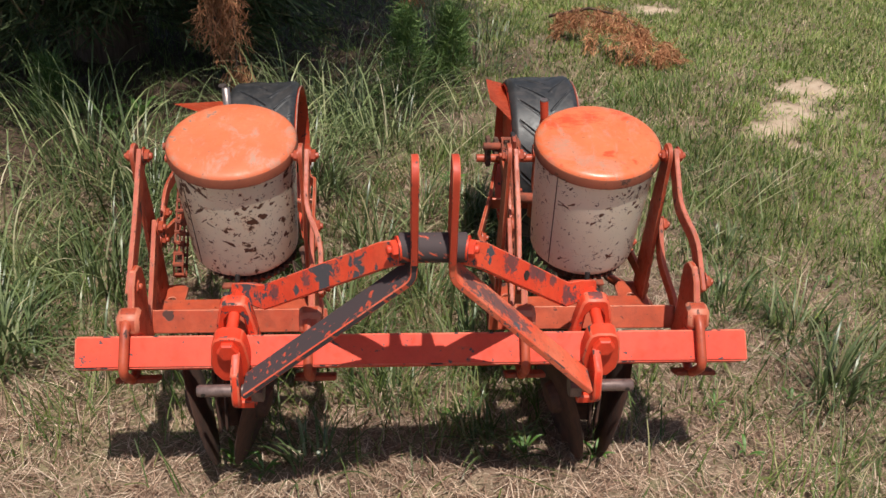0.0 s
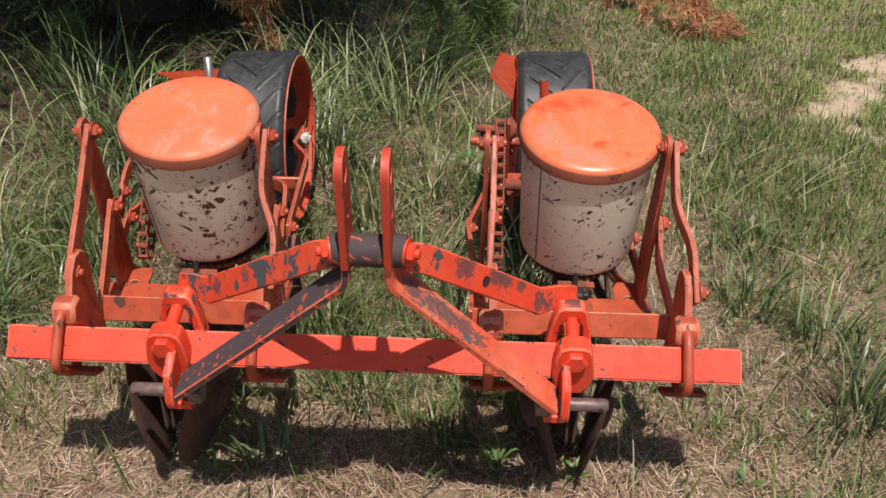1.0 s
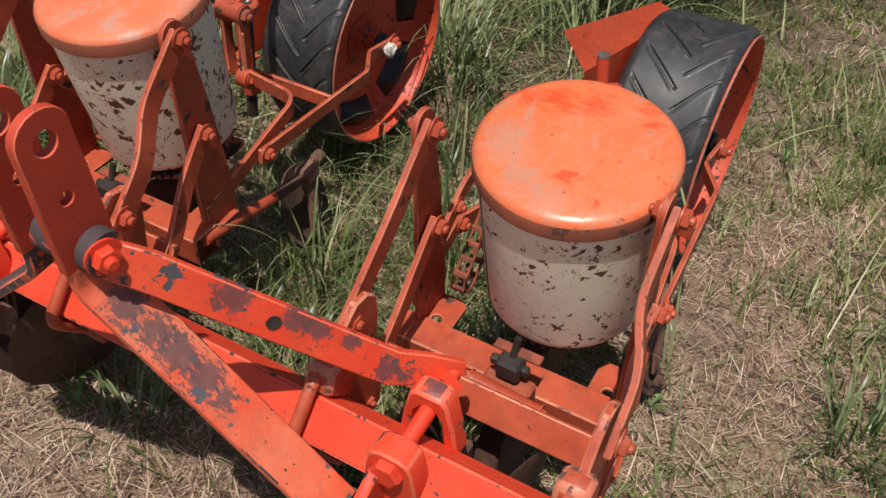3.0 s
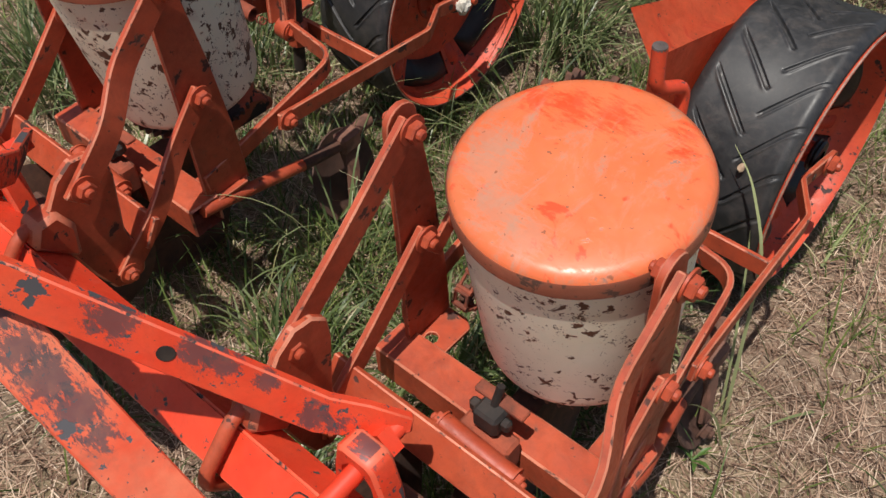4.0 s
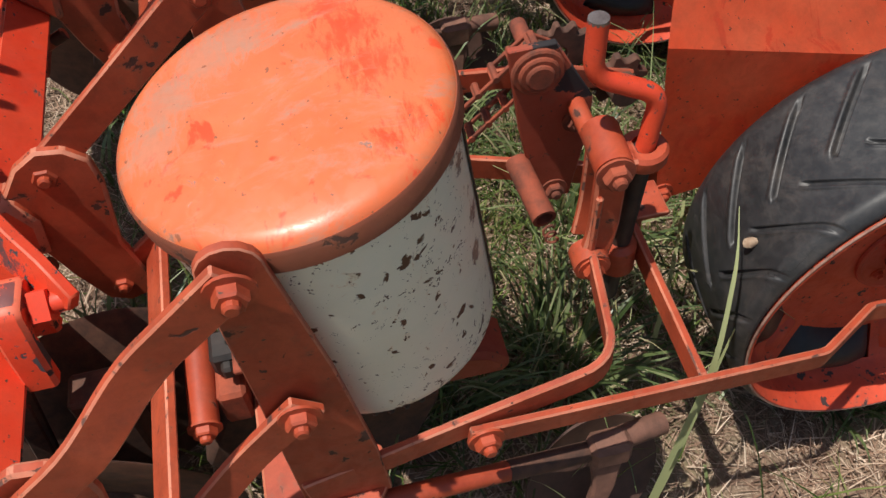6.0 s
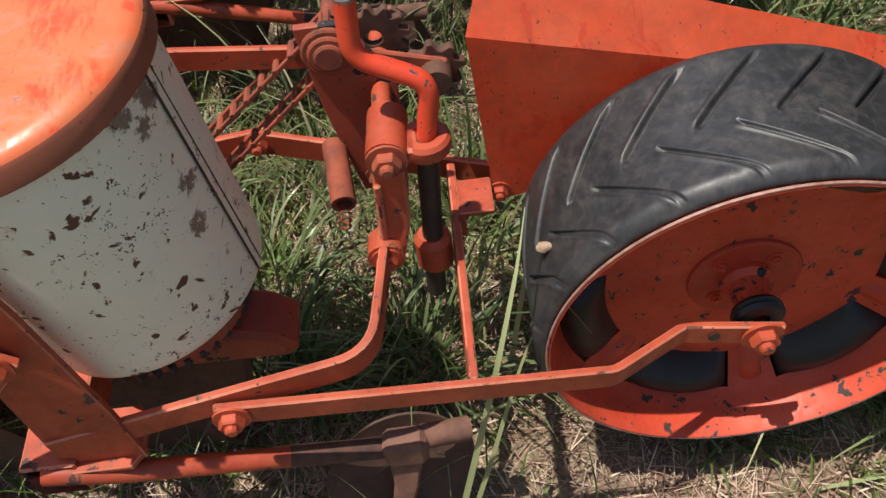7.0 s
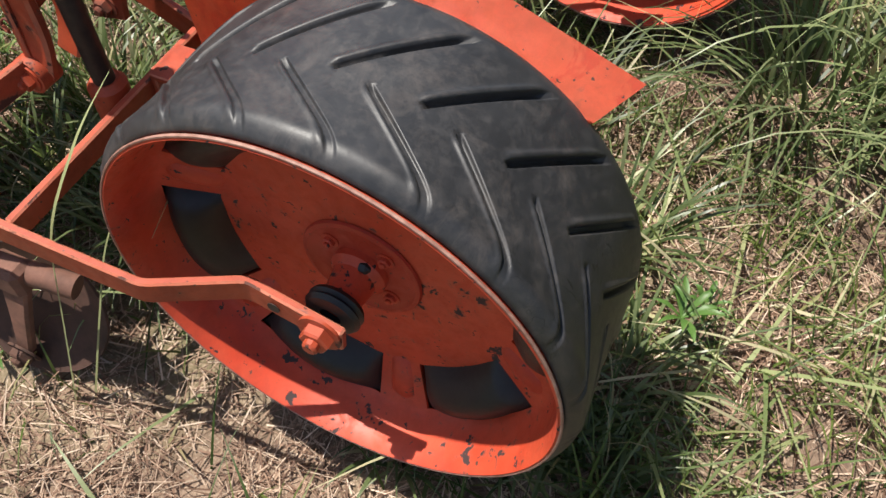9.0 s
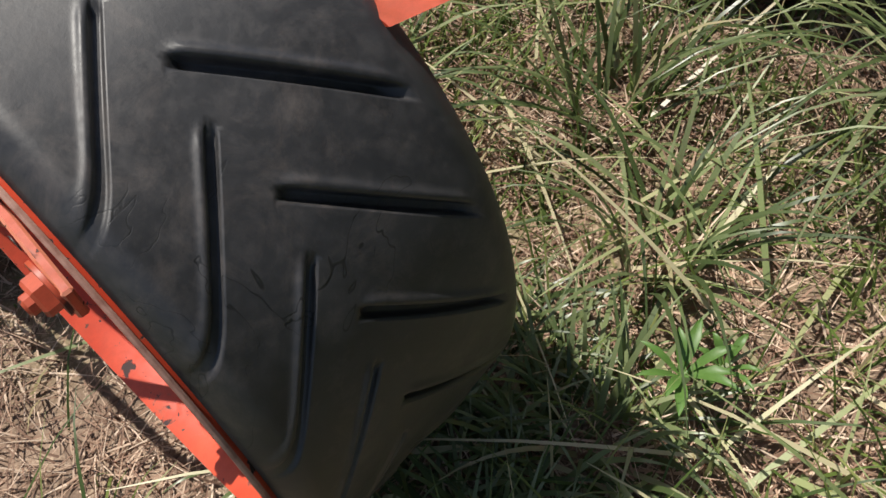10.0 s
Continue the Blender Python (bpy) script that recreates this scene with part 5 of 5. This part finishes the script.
    part("seed_boot", plate([(0.20, -0.09), (0.42, -0.09), (0.40, -0.20), (0.34, -0.345), (0.22, -0.330), (0.14, -0.22)], [], 0.036, Matrix.Translation((0.0, 0, 0)), 0.006), RUST, unit)
    # covering disc on its rod
    part("cover_rod", tube([(0.152, 0.240, -0.100), (0.150, 0.305, -0.116), (0.122, 0.450, -0.178)], 0.0105, 14), ORANGE, unit)
    part("cover_rod", tube([(0.122, 0.450, -0.178), (0.106, 0.570, -0.214)], 0.0112, 14), RUST, unit)
    cast = join(box(0.096, 0.126, 0.540, 0.585, -0.224, -0.186, 0.006), tube([(0.104, 0.580, -0.203), (0.094, 0.628, -0.214)], 0.013, 14), strap([(0.108, 0.562, -0.205), (0.124, 0.556, -0.262), (0.134, 0.540, -0.325)], (0, 1, 0), 0.03, 0.012, 0.003, [0.040, 0.026, 0.020]))
    part("disc_clamp", cast, CLAMP_RUST, unit, "rusty cast disc clamp")
    dm = Matrix.Translation((0.106, 0.550, -0.282)) @ pose(0, 0, 0, 0, -22, 14)
    part("cover_disc", lathe([(0, -0.014), (0.03, -0.013), (0.06, -0.008), (0.084, 0), (0.083, 0.003), (0.06, -0.004), (0.03, -0.009), (0, -0.010)], 44, dm @ ALONG_X), RUST_BROWN, unit, "small dished rusty covering disc")
    bolt(unit, (0.137, 0.536, -0.332), (1, 0, -0.2), 1.3, RUST)
    return unit


UNIT = row_unit()
OTHER = copy_thing(UNIT, MACHINE @ Matrix.Translation((-0.356, 0, 0)))
for o in OTHER.children_recursive:
    if o.name.startswith("hopper"):
        o.material_slots[0].link = "OBJECT"
        o.material_slots[0].material = CREAM_CHIPPED
        if "seam" not in o.name:
            tagged(o, "cream painted steel hopper, heavily chipped to brown rust")
            o.matrix_basis = pose(-0.008, 0, 0.003)
    if o.name.startswith("press_wheel"):
        o.matrix_basis = Matrix.Translation((-0.008, 0, -0.018)) @ o.matrix_basis
    if o.name.startswith("crank_tip"):
        o.matrix_basis = Matrix.Translation((-0.024, 0.152, -0.038))
    if o.name.startswith("depth_crank"):
        bent = tube(rounded([(-0.071, 0.724, 0.181), (-0.069, 0.704, 0.085), (-0.037, 0.621, 0.068)], 0.02, 6), 0.0092, 14)
        rod = bpy.data.meshes.new("depth_crank")
        bent.to_mesh(rod)
        bent.free()
        rod.materials.append(STEEL_BARE)
        rod.shade_smooth()
        o.data = rod
        tagged(o, "bare grey steel crank rod standing upright")
    if o.name.startswith("chain_guard"):
        gb = bmesh.new()
        gv = [gb.verts.new(q) for q in ((-0.125, 0.712, 0.120), (-0.0985, 1.086, -0.045), (-0.104, 0.980, -0.07), (-0.124, 0.712, -0.105), (-0.200, 0.739, 0.132), (-0.160, 1.110, -0.040))]
        gb.faces.new((gv[0], gv[3], gv[2], gv[1]))
        gb.faces.new((gv[0], gv[1], gv[5], gv[4]))
        bmesh.ops.solidify(gb, geom=gb.faces[:], thickness=0.003)
        sheet = bpy.data.meshes.new("chain_guard")
        gb.to_mesh(sheet)
        gb.free()
        sheet.materials.append(GUARD)
        o.data = sheet
    if o.name.startswith("lid") and "skirt" not in o.name:
        o.material_slots[0].link = "OBJECT"
        o.material_slots[0].material = LID_PALE
    if o.name.startswith("crank_tip") or o.name.startswith("depth_crank"):
        o.material_slots[0].link = "OBJECT"
        o.material_slots[0].material = STEEL_BARE


def nest():
    """A little papery nest on the other unit's axle bolt."""
    bm = bmesh.new()
    bmesh.ops.create_icosphere(bm, subdivisions=3, radius=0.013)
    for v in bm.verts:
        v.co *= 1 + 0.35 * noise.noise(v.co * 160.0)
        v.co.z *= 1.3
    ob = link("wasp_nest", bm, NEST, None)
    ob.matrix_world = MACHINE @ Matrix.Translation((-0.264, 0.896, -0.120))
    tagged(ob, "small pale papery nest stuck on the axle bolt", "nest")


nest()


def pebble():
    bm = bmesh.new()
    bmesh.ops.create_icosphere(bm, subdivisions=2, radius=0.0050)
    for v in bm.verts:
        v.co *= 1 + 0.3 * noise.noise(v.co * 220.0)
        v.co.y *= 1.5
    ob = link("pebble", bm, PEBBLE, None)
    ob.matrix_world = MACHINE @ Matrix.Translation((0.3745, 0.7195, -0.0185))
    tagged(ob, "small pale pebble stuck to the tyre tread", "pebble")


pebble()


# ---- plants ----
short_grass()
thatch()
tall_grass()
for cx, cy, k, reach, ln in ((-0.30, 1.95, 60, 0.17, 0.50), (-0.10, 1.70, 60, 0.15, 0.46), (-0.95, 1.35, 90, 0.16, 0.54), (-1.15, 1.75, 50, 0.18, 0.50), (-0.80, 0.80, 160, 0.12, 0.38), (-0.30, 1.25, 130, 0.10, 0.40), (-0.98, 0.45, 180, 0.11, 0.34), (-0.75, 1.15, 120, 0.08, 0.45),
                             (0.0, 2.25, 60, 0.18, 0.30), (0.95, 0.25, 60, 0.05, 0.28), (0.83, 0.66, 50, 0.06, 0.20), (0.98, 0.52, 60, 0.07, 0.22), (0.92, 0.95, 50, 0.06, 0.16), (0.30, 0.60, 22, 0.04, 0.30), (-0.17, 0.50, 60, 0.07, 0.34), (0.13, 0.42, 60, 0.06, 0.24), (0.28, 0.45, 60, 0.05, 0.22), (0.25, 0.62, 80, 0.06, 0.24), (-0.20, 0.05, 40, 0.06, 0.16), (0.16, 0.08, 40, 0.06, 0.16), (-0.06, 0.28, 60, 0.08, 0.2), (0.05, 0.7, 60, 0.06, 0.36), (-0.10, 0.95, 40, 0.05, 0.34), (0.03, 1.10, 30, 0.05, 0.26), (0.30, 1.08, 90, 0.06, 0.15), (0.22, 1.16, 90, 0.06, 0.16), (0.33, 1.18, 70, 0.05, 0.13), (0.36, 0.98, 60, 0.05, 0.10), (0.27, 0.92, 90, 0.07, 0.14), (0.20, 1.04, 70, 0.06, 0.15), (0.35, 2.75, 60, 0.14, 0.34), (0.12, 3.0, 60, 0.16, 0.40), (0.45, 3.2, 50, 0.16, 0.34), (0.26, 3.5, 50, 0.2, 0.4)):
    clump(cx, cy, k, reach, ln)
for cx, cy, k, reach, ln in ((-0.24, 1.74, 34, 0.14, 0.56), (-0.06, 1.60, 34, 0.13, 0.50), (-0.98, 1.25, 40, 0.16, 0.52), (-1.10, 0.75, 50, 0.12, 0.44), (-0.36, 2.15, 16, 0.18, 0.42), (-1.25, 1.05, 36, 0.14, 0.50), (-0.40, 1.40, 70, 0.10, 0.50)):
    clump(cx, cy, k, reach, ln, mat=PALE, width=0.0085)


def weed(cx, cy, size, leaves=7, rise=0.0):
    """A low weed: a rosette of folded pointed leaves on a short stem."""
    vs, qs = [(cx, cy, float(hump(cx, cy)))], []
    for k in range(leaves):
        a = 6.283 * k / leaves + RNG.uniform(-0.3, 0.3)
        ln, wd = size * RNG.uniform(0.7, 1.1), size * RNG.uniform(0.07, 0.12)
        z0 = float(hump(cx, cy)) + 0.01 + rise
        lift = RNG.uniform(0.2, 0.6)
        prof = ((0.0, 0.15), (0.35, 0.9), (0.6, 1.0), (0.85, 0.55), (1.0, 0.05))
        base = len(vs)
        for t, w in prof:
            r, z = ln * t, z0 + size * (lift + 0.25) * math.sin(t * 2.0)
            for side in (-1, 0, 1):
                vs.append((cx + r * math.cos(a) - side * wd * w * math.sin(a), cy + r * math.sin(a) + side * wd * w * math.cos(a), z + abs(side) * wd * 0.35))
        for i in range(len(prof) - 1):
            for j in range(2):
                q = base + i * 3 + j
                qs.append((q, q + 1, q + 4, q + 3))
        qs.append((0, base, base + 1, base + 2))
    ob = mesh_np("weed", np.array(vs), np.array(qs), WEED)
    return tagged(ob, "low green broad-leaved weed in the grass", "weed", "weeds")


weed(0.153, 1.198, 0.040, 9, 0.06)
weed(0.125, 1.216, 0.030, 6, 0.05)
lying_blades()
standing_blades()
outer_lawn()
ribbon([(0.500, 0.635, 0.0), (0.482, 0.649, 0.125), (0.456, 0.669, 0.313), (0.40, 0.688, 0.40), (0.363, 0.696, 0.43)], 0.0075)
ribbon([(0.487, 0.650, 0.0), (0.465, 0.672, 0.12), (0.43, 0.697, 0.273), (0.40, 0.722, 0.35)], 0.006)
ribbon([(0.52, 0.60, 0.0), (0.50, 0.56, 0.11), (0.47, 0.50, 0.17), (0.45, 0.42, 0.15)], 0.005)
for k in range(26):
    weed(RNG.uniform(-0.9, 1.3), RNG.uniform(-0.1, 1.9), RNG.uniform(0.02, 0.045), 5)
for cx, cy, sz in ((-0.36, 0.06, 0.05), (-0.30, 0.03, 0.04), (0.22, 0.05, 0.045), (0.36, 0.03, 0.04), (-1.05, 1.8, 0.10), (-0.96, 1.9, 0.09)):
    weed(cx, cy, sz, 7)


def sprays(name, centers, dirs, size, mat, label, twigs=9, thin=0.032):
    """Scale-leaved sprays: short twigs in a flat fan round each centre."""
    n = len(centers)
    vs = np.zeros((n, twigs, 4, 3))
    for k in range(twigs):
        d = dirs + RNG.normal(0, 0.55, (n, 3))
        d /= np.linalg.norm(d, axis=1)[:, None]
        side = np.cross(d, RNG.normal(0, 1, (n, 3)))
        side /= np.linalg.norm(side, axis=1)[:, None]
        ln, wd = (size * RNG.uniform(0.5, 1.0, n))[:, None], (size * thin)[:, None]
        o = centers + RNG.normal(0, 0.25, (n, 3)) * size[:, None]
        vs[:, k, 0], vs[:, k, 1] = o - side * wd, o + side * wd
        vs[:, k, 2], vs[:, k, 3] = o + d * ln + side * wd * 0.5, o + d * ln - side * wd * 0.5
    ob = mesh_np(name, vs.reshape(-1, 3), np.arange(n * twigs * 4).reshape(-1, 4), mat)
    return ob


def cedar():
    tree = tagged(new("cedar_tree"), "old cedar with low drooping boughs and some dead brown sprays", "tree")
    base = Vector((-1.40, 3.10, 0))
    tree.location = base
    part("trunk", tube([(0, 0, -0.1), (0.03, 0, 0.6), (-0.04, 0.05, 1.8), (0.02, 0, 3.2), (0, 0, 4.6)], 0.1, 16, [0.19, 0.15, 0.13, 0.08, 0.02]), BARK, tree)
    cs, ds = [], []
    for k in range(84):
        a = 2.399963 * k + RNG.uniform(-0.3, 0.3)
        z0 = 0.90 + 3.4 * (k / 84) ** 1.15
        reach = (2.15 - 0.24 * z0 - 0.10 * max(0, z0 - 2.5) ** 2) * RNG.uniform(0.85, 1.12)
        droop = RNG.uniform(0.05, 0.14)
        ts = (0, 0.3, 0.6, 0.85, 1.05)
        pts = [(math.cos(a) * reach * t, math.sin(a) * reach * t, z0 + 0.30 * t - droop * reach * t * t * 1.8) for t in ts]
        part("limb", tube(pts, 0.02, 7, [0.03, 0.022, 0.014, 0.008, 0.004]), BARK, tree)
        for t in np.linspace(0.25, 1.05, 22):
            i = np.array([np.interp(t, ts, [p[j] for p in pts]) for j in range(3)])
            for _ in range(9):
                cs.append(i + RNG.normal(0, 0.13, 3) * (1, 1, 0.75))
                ds.append((math.cos(a) + RNG.normal(0, 0.5), math.sin(a) + RNG.normal(0, 0.5), -0.35))
    for k in range(26):
        a = 2.399963 * k + RNG.uniform(-0.3, 0.3)
        z0, reach = RNG.uniform(0.40, 0.85), RNG.uniform(0.55, 1.0)
        pts = [(math.cos(a) * reach * t, math.sin(a) * reach * t, z0 - 0.22 * t * t) for t in (0, 0.5, 1.0)]
        part("limb", tube(pts, 0.012, 6, [0.018, 0.010, 0.004]), BARK, tree)
        for t in np.linspace(0.3, 1.0, 12):
            for _ in range(9):
                cs.append(np.array((math.cos(a) * reach * t, math.sin(a) * reach * t, z0 - 0.22 * t * t)) + RNG.normal(0, 0.10, 3))
                ds.append((math.cos(a) + RNG.normal(0, 0.5), math.sin(a) + RNG.normal(0, 0.5), -0.4))
    cs, ds = np.array(cs), np.array(ds)
    cs[:, 2] = np.maximum(cs[:, 2], 0.22)
    crown = sprays("crown", cs, ds, RNG.uniform(0.08, 0.17, len(cs)), CEDAR, "", 13, 0.030)
    crown.parent = tree
    tagged(crown, "dark green scale-leaved foliage", kind="stuff")
    # dead boughs hanging in front of the shade
    dc, dd = [], []
    for top, tip in (((0.66, -0.55, 0.80), (0.74, -0.83, 0.12)), ((0.60, -0.50, 0.80), (0.65, -0.75, 0.26)), ((1.32, 0.45, 0.60), (1.46, 0.25, 0.20)), ((0.0, -0.15, 0.7), (-0.25, -0.30, 0.30))):
        top, tip = Vector(top), Vector(tip)
        part("dead_bough", tube([top, (top + tip) / 2 + Vector((0.02, 0.03, 0.02)), tip], 0.006, 6), BARK, tree)
        for t in np.linspace(0.05, 1.0, 26):
            for _ in range(3):
                dc.append(np.array(top.lerp(tip, t)) + RNG.normal(0, 0.030, 3))
                dd.append(np.array((tip - top).normalized()) + RNG.normal(0, 0.3, 3))
    dead = sprays("dead_foliage", np.array(dc), np.array(dd), RNG.uniform(0.05, 0.10, len(dc)), DEAD, "", 14, 0.028)
    dead.parent = tree
    tagged(dead, "dead rust-brown cedar sprays")


cedar()


def fallen_branch():
    ob = tagged(new("fallen_cedar_branch"), "dead brown cedar branch lying on the grass", "branch")
    ob.location = (1.02, 3.12, 0.03)
    ob.scale = (0.80, 0.60, 0.8)
    ob.rotation_euler = (0, 0, math.atan2(-0.70, 0.53))
    stem = [(-0.52, 0.06, 0.08), (-0.2, 0.09, 0.19), (0.1, 0.06, 0.20), (0.46, 0.0, 0.05)]
    part("stem", tube(stem, 0.008, 8, [0.011, 0.009, 0.006, 0.003]), BARK, ob)
    cs, ds = [], []
    for k in range(32):
        t = RNG.uniform(0.05, 1.0)
        o = np.array([np.interp(t, (0, 0.3, 0.62, 1), [p[j] for p in stem]) for j in range(3)])
        side = RNG.choice((-1, 1), p=(0.85, 0.15))
        ln = RNG.uniform(0.08, 0.26) * (0.6 + math.sin(3.1 * t))
        d = np.array((RNG.uniform(0.2, 0.8), side * RNG.uniform(0.4, 1.0), -0.35))
        d /= np.linalg.norm(d)
        for q in np.linspace(0.1, 1.0, 12):
            c = o + d * ln * q + RNG.normal(0, 0.018, 3)
            c[2] = max(c[2], 0.01)
            cs.append(c)
            ds.append(d + RNG.normal(0, 0.3, 3))
    lv = sprays("dead_foliage", np.array(cs), np.array(ds), RNG.uniform(0.04, 0.075, len(cs)), DEAD, "", 13, 0.040)
    lv.parent = ob


fallen_branch()


def young_cedar(x, y, tall):
    """A seedling with upright feathery sprays."""
    ob = tagged(new("young_cedar"), "small bright green cedar seedling in the tall grass", "shrub", "cedar seedlings")
    ob.location = (x, y, 0)
    part("stem", tube([(0, 0, -0.02), (0.01, 0, tall * 0.5), (0, 0.01, tall)], 0.006, 7, [0.008, 0.005, 0.002]), BARK, ob)
    k = 150
    z = tall * RNG.uniform(0.12, 1.0, k)
    a = RNG.uniform(0, 6.283, k)
    r = 0.42 * (tall * 1.05 - z) * RNG.uniform(0.1, 1.0, k)
    cs = np.stack([r * np.cos(a), r * np.sin(a), z], -1)
    ds = np.stack([np.cos(a) * 0.6, np.sin(a) * 0.6, np.full(k, 0.6)], -1)
    lv = sprays("foliage", cs, ds, RNG.uniform(0.04, 0.08, k), SHRUB, "", 12, 0.03)
    lv.parent = ob


young_cedar(0.02, 2.20, 0.42)
young_cedar(0.22, 2.55, 0.34)
young_cedar(-1.30, 2.0, 0.26)


def stone_block():
    bm = bmesh.new()
    bmesh.ops.create_cube(bm, size=1, matrix=Matrix.LocRotScale((0, 0, 0.09), None, (0.40, 0.42, 0.20)))
    bmesh.ops.subdivide_edges(bm, edges=bm.edges[:], cuts=5, use_grid_fill=True)
    for v in bm.verts:
        k = noise.noise(v.co * 9.0)
        v.co += v.co.normalized() * 0.014 * k
        if v.co.x > 0.12 and v.co.z > 0.1:
            v.co.z -= (v.co.x - 0.12) * 0.9
    ob = link("stone_block", bm, STONE, None)
    ob.matrix_world = pose(-1.070, 0.04, -0.06, 0, 0, 12)
    tagged(ob, "pale weathered limestone block lying in the grass", "stone")


stone_block()
